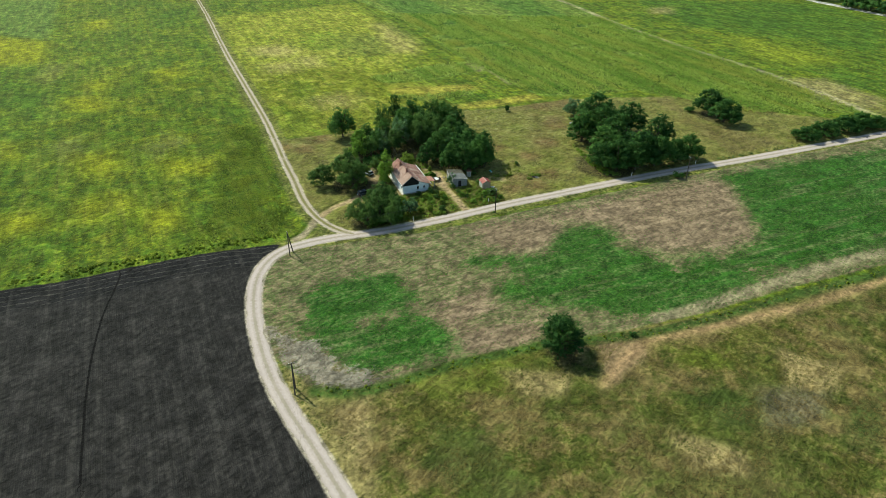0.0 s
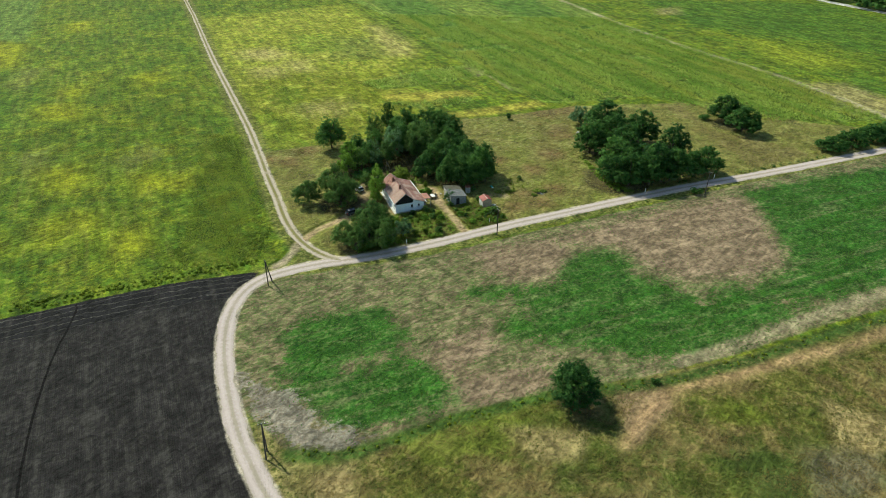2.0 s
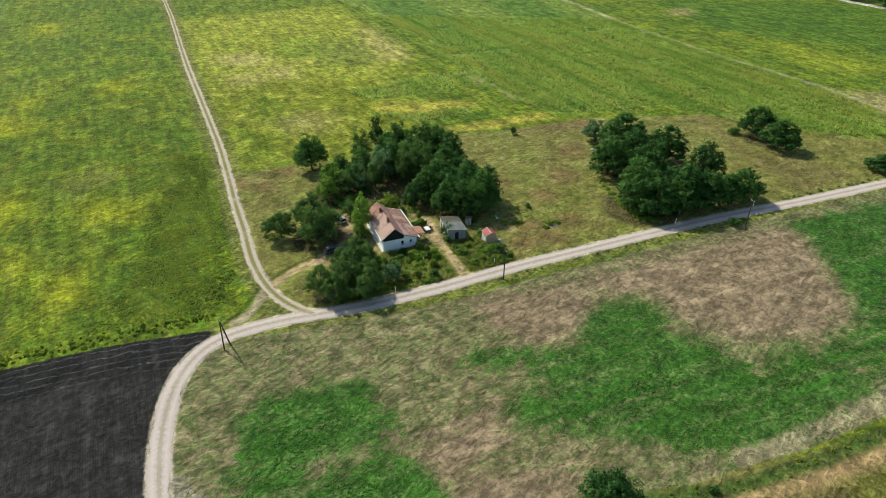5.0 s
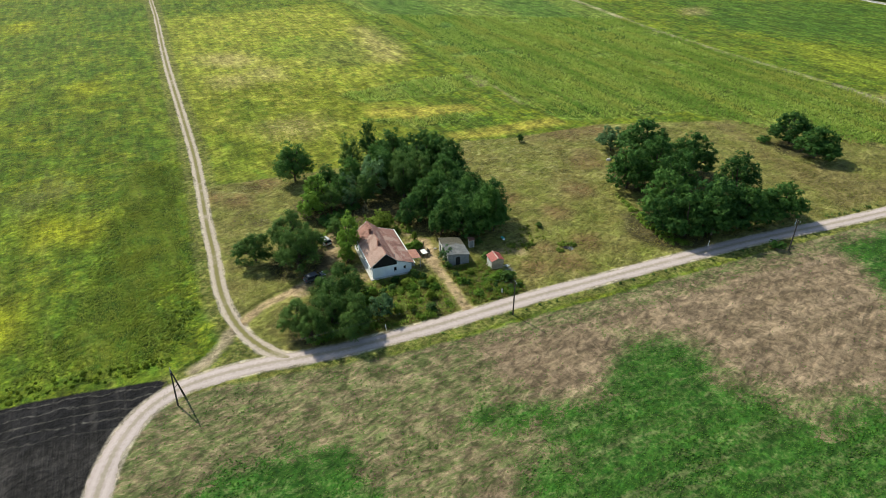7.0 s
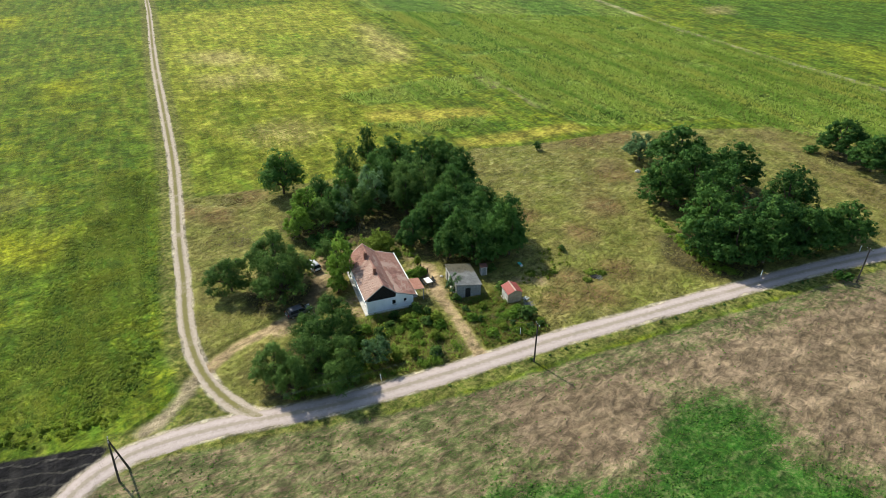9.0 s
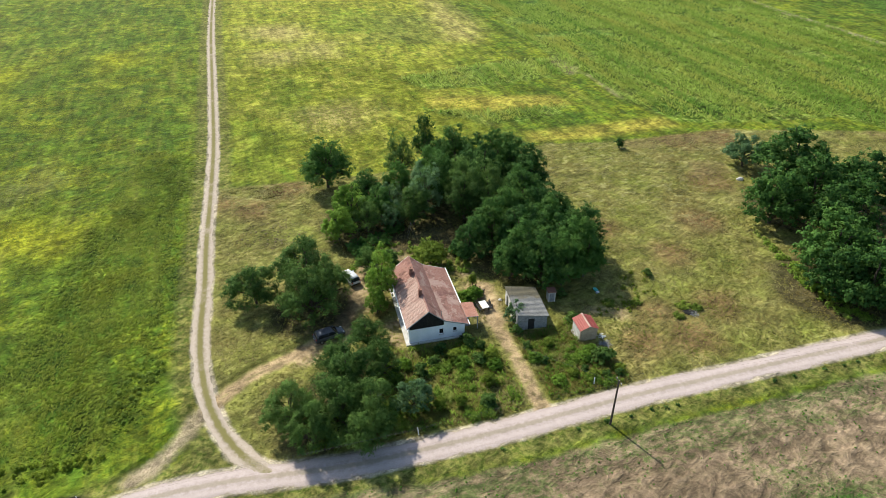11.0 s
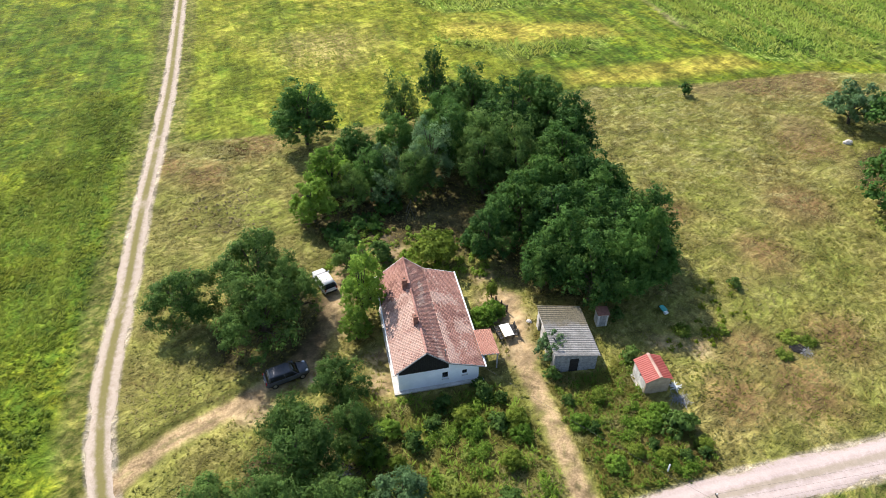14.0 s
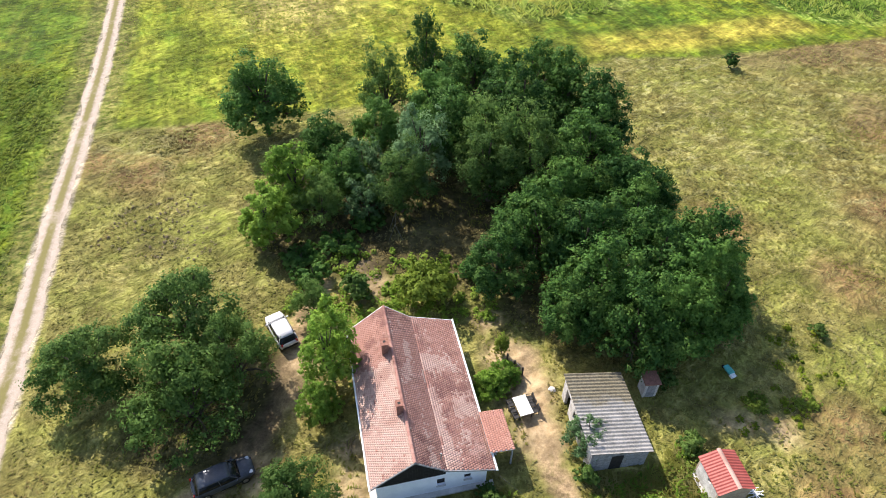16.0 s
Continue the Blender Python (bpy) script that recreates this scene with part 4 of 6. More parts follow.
grove(["fresh_a", "fresh_b"], [(-21.4, 214.0, 12, 3.4), (-16.0, 197.4, 10, 3.8), (-24.0, 194.2, 7, 2.8), (-7.5, 204.6, 12, 4.4), (-7.0, 200.6, 11, 4.0), (-3.2, 202.2, 12.5, 4.6)], "lighter green tree at the edge of the dark grove", "trees behind the house", 15)
grove(["fresh_a", "fresh_b"], [(-36.0, 171.6, 7.5, 4.1), (-29.6, 176.2, 10.5, 4.5), (-27.0, 169.6, 9.5, 4.6), (-24.9, 174.0, 8.5, 3.0), (-17.0, 164.2, 5.5, 3.0), (-20.2, 158.8, 6.8, 2.6), (-17.8, 155.2, 9.5, 4.0),
      (-17.4, 149.3, 9, 3.8), (-23.1, 149.6, 7.5, 3.2), (-13.9, 151.0, 8.2, 3.4), (-14.0, 147.9, 7.5, 3.4), (-19.9, 147.0, 7.5, 2.8), (-21.1, 181.6, 5, 1.9), (-14.2, 158.8, 6.5, 2.4)], "feathery green acacia tree near the parked cars", "acacias beside the house", 5)
plant("bright", -27.3, 196.8, 8.5, 3.7, "sunlit light green tree at the corner of the grove", group="trees behind the house")
plant("bright", -28.0, 190.8, 7.6, 3.2, "sunlit light green tree at the corner of the grove", group="trees behind the house")
plant("silver", -14.8, 201.8, 12, 3.8, "silvery grey-green tree among darker ones", group="trees behind the house")
plant("silver", -21.0, 200.8, 7.5, 2.8, "grey-leaved small tree in the dark grove", group="trees behind the house")
plant("silver", -19.2, 195.4, 6.5, 2.5, "grey-leaved small tree in the dark grove", group="trees behind the house")
plant("silver", -9.0, 153.8, 5.5, 2.6, "grey-green willow-like tree by the road", group="acacias beside the house")
plant("bright", -17.4, 171.6, 5.5, 1.8, "lower light green tree beside the house wall")
plant("bright", -17.3, 174.9, 10.8, 2.6, "tall narrow light green tree against the house roof")
plant("yellow", -11.3, 185.2, 5.0, 3.1, "rounded yellow-green fruit tree behind the house")
plant("yellow", -4.0, 179.9, 3, 0.8, "young yellow sapling beside the hedge")
grove(["mid_a", "mid_b", "mid_c", "mid_b"], [(56.2, 222.6, 12.5, 7.0), (48.0, 205.0, 12.5, 6.0), (65.6, 212.2, 13, 6.4), (57.0, 212.0, 11.5, 5.6), (72.2, 199.6, 12.5, 5.4), (52.5, 190.4, 12.5, 6.4), (62.5, 186.8, 13, 7.0), (79.3, 190.4, 9.5, 5.0),
      (54.6, 182.0, 11.5, 5.4), (69.4, 186.0, 10, 4.4), (60.5, 182.4, 12.5, 5.0), (67.5, 185.0, 11.5, 4.6), (50.5, 183.6, 10, 4.6), (58, 201, 13, 6.0), (74.5, 188.5, 8.5, 4.2)], "large dark green tree in a grove by the road", "trees of the roadside grove", 6)
plant("silver", 49.7, 229.4, 8, 4.6, "grey-green tree at the edge of the grove", group="trees of the roadside grove")
grove(["mid_a", "mid_c"], [(102.0, 234.0, 10.5, 5.8), (104.0, 223.6, 9.5, 6.0), (126.1, 206.9, 5, 4.6), (134.4, 210.4, 5.5, 5.2), (143.8, 215.1, 6, 5.4), (150.7, 217.8, 6, 5.0), (157, 218.3, 5, 4.4)], "dark green hedgerow tree beside the road", "hedgerow trees", 7)
plant("broad_b", 23.8, 97.3, 9.0, 4.8, "single round dark green tree on the field edge")
BUSH = ("bush", "bush")
plant("shrub_dark", 95, 235.2, 3, 2.2, "small dark bush near the hedgerow trees", *BUSH)
plant("shrub_dark", 39.3, 101.7, 1.5, 0.9, "small dark bush on the field edge", *BUSH)
plant("shrub_dark", 24.6, 235.8, 3.5, 1.3, "lone upright dark bush in dry grass", *BUSH)
plant("shrub_dark", 72.4, 176.6, 3, 1.8, "dark roadside bush across from the grove", *BUSH)
plant("bright", -4.6, 176.2, 1.9, 1.6, "clipped bright green garden bush", *BUSH, "garden bushes")
plant("bright", -3.5, 177.5, 1.9, 1.4, "clipped bright green garden bush", *BUSH, "garden bushes")
plant("shrub", 23.4, 186, 1.2, 1.0, "small green bush in dry grass", *BUSH)
plant("shrub", 11.0, 173.2, 1.5, 1.3, "green bush behind the red-roofed hut", *BUSH)
plant("shrub", 14.8, 165.1, 2.2, 1.9, "green bush in the overgrown garden", *BUSH)
for far in range(16):
    plant("distant", 250 + far * 6.5, 462 - far * 15 + 5 * math.sin(far * 2.1), 11 + 2 * math.sin(far * 1.7), 9, "dark tree in the far tree line", group="far tree line")
plant("silver", 2.9, 172.0, 4.3, 1.8, "straggly grey-green ivy bush climbing the shed", *BUSH)
plant("shrub", 3.0, 169.3, 1.6, 1.1, "bright green bush at the shed corner", *BUSH)
plant("shrub", -1.9, 166.0, 1.1, 0.9, "bright green bush beside the driveway", *BUSH)
plant("shrub", -3.2, 166.3, 1.3, 1.1, "bright green bush at the house corner", *BUSH)
plant("shrub", 9.6, 178.9, 1.5, 1.0, "green bush in the shade behind the shed", *BUSH)
plant("shrub_dark", -22.5, 186.0, 3.0, 2.0, "dark green bush behind the white car", *BUSH)
plant("shrub", -18.0, 184.5, 2.6, 1.9, "green bush behind the white car", *BUSH)
for x, y, h, r in ((-21, 190.5, 2.4, 2.3), (-7.2, 188.6, 2.0, 1.9), (-24, 188, 2.6, 2.3), (-19, 194.5, 2.2, 2.0)):
    plant("shrub_dark", x, y, h, r, "dark undergrowth bush in the shade of the grove", *BUSH, "undergrowth bushes")


# ---- shaping helpers ----
def slab(bm, x0, x1, y0, y1, z0, z1, bevel=0.0):
    """A box between corners, with its edges rounded a little."""
    made = bmesh.ops.create_cube(bm, size=1, matrix=Matrix.Translation(((x0 + x1) / 2, (y0 + y1) / 2, (z0 + z1) / 2)) @ Matrix.Diagonal((x1 - x0, y1 - y0, z1 - z0, 1)))
    if bevel:
        edges = {e for v in made["verts"] for e in v.link_edges}
        bmesh.ops.bevel(bm, geom=list(edges), offset=bevel, segments=2, affect="EDGES", profile=0.6)
    return bm


def rod(bm, a, b, r0, r1=None, sides=10):
    a, b = Vector(a), Vector(b)
    m = Matrix.Translation((a + b) / 2) @ (b - a).to_track_quat("Z", "Y").to_matrix().to_4x4()
    bmesh.ops.create_cone(bm, cap_ends=True, segments=sides, radius1=r0, radius2=r0 if r1 is None else r1, depth=(b - a).length, matrix=m)
    return bm


def prism(bm, outline, y0, y1):
    """An outline in x and z, drawn out from y0 to y1."""
    front = [bm.verts.new((x, y0, z)) for x, z in outline]
    back = [bm.verts.new((x, y1, z)) for x, z in outline]
    bm.faces.new(front)
    bm.faces.new(back[::-1])
    k = len(outline)
    for i in range(k):
        bm.faces.new((front[i], back[i], back[(i + 1) % k], front[(i + 1) % k]))
    bmesh.ops.recalc_face_normals(bm, faces=bm.faces)
    return bm


def part(name, bm, material, parent, label="", shade=False):
    """Links a bmesh as one mesh object under a thing or a part."""
    me = bpy.data.meshes.new(name)
    bm.to_mesh(me)
    bm.free()
    me.materials.append(material)
    if shade:
        me.shade_smooth()
    ob = new(name, me)
    ob.parent = parent
    return tagged(ob, label)


def under(name, me, parent, label="", kind=""):
    ob = new(name, me)
    ob.parent = parent
    return tagged(ob, label, kind=kind)


def thing(name, m, label, category, group=""):
    root = tagged(new(name), label, category, group)
    root.matrix_world = m
    return root


B = bmesh.new

# ---- surfaces of the farmyard ----
PLASTER = plain("white_plaster", (0.76, 0.78, 0.80), (0.88, 0.89, 0.90), 0.9, 0.9, fine=14)
OLD_PLASTER = plain("old_plaster", (0.36, 0.33, 0.29), (0.70, 0.67, 0.62), 1.4, 0.95, bump=0.4, fine=9)
# Tan plaster, browner and darker to put the hut front's shade into its colour.
SHADED_TAN_PLASTER = plain("shaded_tan_plaster", (0.30, 0.22, 0.15), (0.48, 0.38, 0.27), 1.6, 0.95, bump=0.4, fine=9)
CONCRETE = plain("pale_concrete", (0.38, 0.36, 0.33), (0.60, 0.57, 0.53), 1.5, 0.95)
BLACK_WOOD = plain("tarred_board", (0.010, 0.009, 0.008), (0.030, 0.026, 0.023), 4, 0.8)
GREY_WOOD = plain("grey_board", (0.15, 0.15, 0.15), (0.34, 0.335, 0.33), 3, 0.9)
POLE_WOOD = plain("pole_wood", (0.035, 0.028, 0.022), (0.10, 0.08, 0.062), 2, 0.9)
WHITE_PAINT = plain("white_paint", (0.68, 0.68, 0.66), (0.84, 0.84, 0.82), 3, 0.5)
BRICK = plain("chimney_brick", (0.17, 0.075, 0.052), (0.33, 0.16, 0.115), 6, 0.9, bump=0.4)
GLASS = plain("dark_glass", (0.006, 0.007, 0.008), (0.018, 0.020, 0.022), 2, 0.06, bump=0.0)
STEEL = plain("dull_steel", (0.18, 0.18, 0.18), (0.34, 0.34, 0.33), 4, 0.45, 0.8)
CERAMIC = plain("insulator_white", (0.60, 0.60, 0.58), (0.78, 0.78, 0.76), 6, 0.25)
RUBBER = plain("tyre_rubber", (0.010, 0.010, 0.010), (0.026, 0.025, 0.024), 8, 0.85)
ALLOY = plain("wheel_alloy", (0.35, 0.35, 0.36), (0.55, 0.55, 0.56), 5, 0.35, 0.9)
WHITE_CAR = plain("white_car_paint", (0.50, 0.50, 0.50), (0.58, 0.58, 0.58), 1.5, 0.22, bump=0.02)
DARK_CAR = plain("slate_car_paint", (0.045, 0.050, 0.060), (0.075, 0.082, 0.096), 1.5, 0.18, bump=0.02)
RED_LAMP = plain("red_lamp", (0.25, 0.008, 0.006), (0.42, 0.015, 0.010), 6, 0.2)
CLEAR_LAMP = plain("clear_lamp", (0.45, 0.46, 0.48), (0.7, 0.7, 0.72), 6, 0.1)
CHAIR_DARK = plain("dark_woven_plastic", (0.016, 0.015, 0.014), (0.050, 0.046, 0.042), 9, 0.6, fine=60)
TABLE_TOP = plain("white_table", (0.62, 0.60, 0.57), (0.78, 0.76, 0.72), 3, 0.5)
TURQUOISE = plain("turquoise_plastic", (0.04, 0.28, 0.24), (0.08, 0.42, 0.35), 4, 0.4)


def sheet_material():
    """Grey fibre cement, brown with moss towards its far end."""
    n = Nodes("mossy_fibre_cement", 0.9, 0.0, 0.2)
    at = n.local()
    xyz = n.put("ShaderNodeSeparateXYZ", Vector=at)
    speck, blot = n.noise(7, 3, 0.7, at), n.noise(0.8, 5, 0.7, at)
    c = n.mix(n.step(n.math("ADD", n.math("MULTIPLY", speck, 0.5), n.math("MULTIPLY", blot, 0.5)), 0.36, 0.64), (0.175, 0.168, 0.152), (0.330, 0.315, 0.290))
    moss = n.step(n.math("ADD", xyz.outputs["Y"], n.math("MULTIPLY", n.math("SUBTRACT", blot, 0.5), 5.0)), 3.4, 4.8)
    c = n.mix(n.math("MULTIPLY", moss, 0.8), c, n.mix(n.step(speck, 0.35, 0.65), (0.085, 0.068, 0.036), (0.185, 0.155, 0.085)))
    return n.colour(c).bump(speck, 0.3, 0.02).m


SLATE = sheet_material()
RED_SHEET = plain("red_sheet_roof", (0.27, 0.055, 0.042), (0.36, 0.090, 0.070), 0.9, 0.55, fine=12)
CHAR = plain("ash_heap", (0.008, 0.0075, 0.007), (0.026, 0.024, 0.022), 2, 1.0, bump=0.9)


def tile_material(name, tones):
    n = Nodes(name, 0.9, 0.0, 0.15)
    at = n.local()
    r, stain, speck = n.island(), n.noise(0.55, 5, 0.65, at), n.noise(11, 3, 0.7, at)
    c = n.mix(n.step(r, 0.15, 0.6), tones[0], tones[1])
    c = n.mix(n.math("MULTIPLY", n.step(r, 0.80, 0.96), 0.25), c, tones[2])
    pale = n.noise(0.42, 4, 0.7, at)
    c = n.mix(n.math("MULTIPLY", n.step(pale, 0.54, 0.68), 0.6), c, tones[2])
    c = n.mix(n.math("MULTIPLY", n.step(n.noise(1.7, 4, 0.75, at), 0.56, 0.70), 0.5), c, tones[3])
    c = n.mix(n.math("MULTIPLY", n.step(stain, 0.48, 0.64), 0.8), c, tones[3])
    c = n.mix(n.math("MULTIPLY", n.step(speck, 0.55, 0.75), 0.08), c, tuple(v * 0.5 for v in tones[1]))
    n.colour(c)
    n.bump(speck, 0.12, 0.01)
    return n.m


TILE_RED = tile_material("weathered_red_tile", [(0.335, 0.172, 0.135), (0.365, 0.195, 0.154), (0.46, 0.300, 0.245), (0.190, 0.095, 0.078)])
TILE_PALE = tile_material("pale_pink_tile", [(0.44, 0.290, 0.235), (0.46, 0.31, 0.25), (0.50, 0.36, 0.30), (0.34, 0.20, 0.16)])
TILE_NEW = tile_material("salmon_tile", [(0.42, 0.20, 0.145), (0.47, 0.235, 0.17), (0.52, 0.29, 0.22), (0.40, 0.19, 0.14)])


def tile_course(p0, p1, y0, y1, choose, seed, wide=0.185, gap=0.185):
    """Roof tiles from the eave p0 up to p1 (x and z), laid in lapped courses; choose(s, y) picks the heap that each joins."""
    rng = np.random.default_rng(seed)
    p0, p1 = np.array(p0, float), np.array(p1, float)
    run = np.linalg.norm(p1 - p0)
    d = (p1 - p0) / run
    up = np.array([-d[1], d[0]]) if d[0] > 0 else np.array([d[1], -d[0]])
    heaps = {}
    rows, cols = int(run / gap), int((y1 - y0) / wide)
    for r in range(rows + 1):
        for k in range(cols + 1):
            s0 = r * gap + rng.normal(0, 0.004)
            s1 = min(s0 + gap * 1.25, run)
            ya = y0 + (k + 0.5 * (r % 2)) * wide
            yb = min(ya + wide * 0.995, y1)
            if yb - ya < 0.03 or s1 - s0 < 0.05:
                continue
            lift = 0.026 + rng.normal(0, 0.001)
            quad = []
            for s, h in ((s0, lift), (s1, 0.005)):
                for y in (ya, yb):
                    q = p0 + d * s + up * h
                    quad.append((q[0], y, q[1]))
            low = []
            for s, h in ((s0, lift - 0.018), (s1, -0.012)):
                for y in (ya, yb):
                    q = p0 + d * s + up * h
                    low.append((q[0], y, q[1]))
            heaps.setdefault(choose(r * gap / run, (ya - y0) / (y1 - y0), rng), []).append(quad + low)
    out = {}
    face = np.array([[0, 1, 3, 2], [4, 6, 7, 5], [0, 4, 5, 1], [2, 3, 7, 6], [0, 2, 6, 4], [1, 5, 7, 3]])
    for key, tiles in heaps.items():
        v = np.array(tiles).reshape(-1, 3)
        out[key] = (v, (np.arange(len(tiles))[:, None, None] * 8 + face[None]).reshape(-1, 4))
    return out


def lay_tiles(courses, parent):
    for name, material, label in (("red_tiles", TILE_RED, "weathered red clay tiles"), ("pale_tiles", TILE_PALE, "pale pink clay tiles"), ("salmon_tiles", TILE_NEW, "newer salmon clay tiles")):
        pieces = [c[name] for c in courses if name in c]
        if pieces:
            under(name, mesh_of(name, *joined(pieces), material), parent, label, "stuff")


def window(parent, at, width, height, facing):
    """A small deep-set casement; facing turns it about z."""
    w = thing_part("window", parent, pose(*at, 0, 0, facing))
    bm = B()
    for x0, x1, z0, z1 in ((-width / 2, width / 2, 0, 0.06), (-width / 2, width / 2, height - 0.06, height), (-width / 2, -width / 2 + 0.06, 0.06, height - 0.06), (width / 2 - 0.06, width / 2, 0.06, height - 0.06), (-0.02, 0.02, 0.06, height - 0.06)):
        slab(bm, x0, x1, -0.02, 0.05, z0, z1)
    frame_part = part("frame", bm, POLE_WOOD, w)
    part("pane", slab(B(), -width / 2 + 0.05, width / 2 - 0.05, 0.02, 0.03, 0.05, height - 0.05), GLASS, w)
    part("sill", slab(B(), -width / 2 - 0.06, width / 2 + 0.06, -0.30, -0.02, -0.06, -0.005, 0.01), CONCRETE, w)
    return frame_part


def thing_part(name, parent, m):
    ob = new(name, bpy.data.meshes.new(name))
    ob.data.materials.append(POLE_WOOD)
    ob.parent = parent
    ob.matrix_basis = m
    bm = B()
    slab(bm, -0.03, 0.03, 0.05, 0.06, 0.2, 0.26)
    bm.to_mesh(ob.data)
    bm.free()
    return ob


def wall_with_holes(bm, x0, x1, top, y0, y1, holes):
    """A wall in x and z under the line top(x), between y0 and y1, with openings (x0, x1, z0, z1)."""
    cuts = sorted({x0, x1, *(v for h in holes for v in h[:2]), *(5.26,)} if x0 < 5.26 < x1 else {x0, x1, *(v for h in holes for v in h[:2])})
    for a, b in zip(cuts, cuts[1:]):
        hole = [h for h in holes if h[0] <= a and b <= h[1]]
        lo = 0.0
        if hole:
            prism(bm, [(a, 0), (b, 0), (b, hole[0][2]), (a, hole[0][2])], y0, y1)
            lo = hole[0][3]
        prism(bm, [(a, lo), (b, lo), (b, top(b - 1e-5)), (a, top(a + 1e-5))], y0, y1)
    return bm


# ---- farmhouse ----
EAVE_L, RIDGE, KINK, EAVE_R, LONG = (0.0, 3.02), (3.1, 5.42), (5.26, 3.47), (8.78, 2.18), 13.95


def build_house():
    h = thing("farmhouse", pose(-11.82, 165.05, 0, 0, 0, 20.7), "white farmhouse with black gable and worn red tiled roof", "house")

    def top(x):
        return 2.50 if x <= 5.26 else 3.34 + (2.29 - 3.34) * (x - 5.26) / (8.25 - 5.26)

    front_holes = [(4.62, 5.2, 0.95, 1.85), (6.6, 7.1, 1.1, 1.75)]
    part("front_wall", wall_with_holes(B(), 0.35, 8.25, top, 0.35, 0.70, front_holes), PLASTER, h, "white plastered gable wall")
    part("back_wall", wall_with_holes(B(), 0.35, 8.25, top, LONG - 0.7, LONG - 0.35, []), PLASTER, h)
    for x0, x1, z0, z1 in front_holes:
        window(h, ((x0 + x1) / 2, 0.52, z0), x1 - x0, z1 - z0, 0)
    # The long walls, drawn in y and turned.
    left = part("side_wall", wall_with_holes(B(), 0.70, LONG - 0.7, lambda x: 2.98, 0.0, 0.35, [(1.6, 2.3, 1.0, 2.0), (6.2, 7.0, 1.0, 2.1), (10.2, 11.0, 1.0, 2.1)]), PLASTER, h)
    left.matrix_basis = pose(0.70, 0, 0, 0, 0, 90)
    for y, w, t in ((1.95, 0.7, 1.0), (6.6, 0.8, 1.1), (10.6, 0.8, 1.1)):
        window(h, (0.52, y, 1.0), w, t, -90)
    right = part("side_wall", wall_with_holes(B(), 0.70, LONG - 0.7, lambda x: 2.28, 0.0, 0.35, [(2.4, 3.3, 0.0, 2.0), (6.2, 7.0, 1.0, 1.9)]), PLASTER, h)
    right.matrix_basis = pose(8.25, 0, 0, 0, 0, 90)
    window(h, (8.08, 6.6, 1.0), 0.8, 0.9, 90)
    part("door", slab(B(), 8.02, 8.08, 2.42, 3.28, 0.02, 1.98, 0.01), GREY_WOOD, h)
    # Apron of concrete round the foot.
    part("plinth", slab(B(), -0.15, 8.75, -0.05, 0.35, -0.1, 0.16, 0.02), CONCRETE, h, "pale concrete apron")
    part("plinth", slab(B(), -0.15, 0.35, 0.352, LONG - 0.2, -0.1, 0.16, 0.02), CONCRETE, h, "pale concrete apron")
    # Tarred boards of both gables.
    for y, sign in ((0.30, 1), (LONG - 0.34, -1)):
        gable = part("gable", prism(B(), [(0.5, 2.51), (5.1, 2.51), (5.1, 3.3), (3.1, 5.1), (0.6, 3.2)], y + 0.042, y + 0.05), BLACK_WOOD, h, "black tarred board gable")
        x = 0.42
        while x < 5.2:
            b = min(x + 0.165, 5.24)
            zt = lambda q: min(EAVE_L[1] + (RIDGE[1] - EAVE_L[1]) * q / 3.1, RIDGE[1] - (RIDGE[1] - KINK[1]) * (q - 3.1) / 2.16) - 0.10  # noqa: E731
            if zt(x) > 2.6 and zt(b) > 2.6:
                part("board", prism(B(), [(x, 2.503), (b, 2.503), (b, zt(b)), (x, zt(x))], y - 0.012 * (int(x * 50) % 2), y + 0.04), BLACK_WOOD, gable)
            x += 0.18
    # Roof deck under the tiles.
    deck = B()
    t = 0.10
    for (xa, za), (xb, zb) in ((EAVE_L, RIDGE), (RIDGE, KINK), (KINK, EAVE_R)):
        prism(deck, [(xa, za - t), (xb, zb - t), (xb, zb), (xa, za)], 0.02, LONG - 0.02)
    roof = part("roof", deck, GREY_WOOD, h)

    def left_mix(s, y, rng):
        return "pale_tiles" if y + rng.normal(0, 0.012) < 0.66 - 0.05 * s and rng.random() > 0.03 else "red_tiles"

    def right_mix(s, y, rng):
        return "pale_tiles" if noise.noise(Vector((s * 3, y * 7, 1.5))) + 0.12 * rng.normal() > (0.24 if y < 0.6 else 0.42) else "red_tiles"

    def low_mix(s, y, rng):
        return "pale_tiles" if noise.noise(Vector((s * 3, y * 7, 6.5))) + 0.12 * rng.normal() > (-0.25 if s > 0.72 and y < 0.72 else 0.22 if y < 0.55 else 0.40) else "red_tiles"

    lay_tiles([tile_course(EAVE_L, RIDGE, 0.0, LONG, left_mix, 1), tile_course(KINK, RIDGE, 0.0, LONG, right_mix, 2), tile_course(EAVE_R, KINK, 0.0, LONG, low_mix, 3)], roof)
    # Ridge caps, each lapping the next.
    ring = np.linspace(0, np.pi, 6)
    vs, fs = [], []
    for k in range(int(LONG / 0.33)):
        y = 0.02 + k * 0.33
        for yy, r in ((y, 0.135), (y + 0.38, 0.105)):
            vs += [(3.1 + r * math.cos(a), yy, 5.40 + r * 0.8 * math.sin(a) + 0.03) for a in ring]
        fs += [[k * 12 + j, k * 12 + j + 1, k * 12 + j + 7, k * 12 + j + 6] for j in range(5)]
    under("ridge_caps", mesh_of("ridge_caps", vs, fs, TILE_RED), roof, "row of rounded clay ridge caps", "stuff")
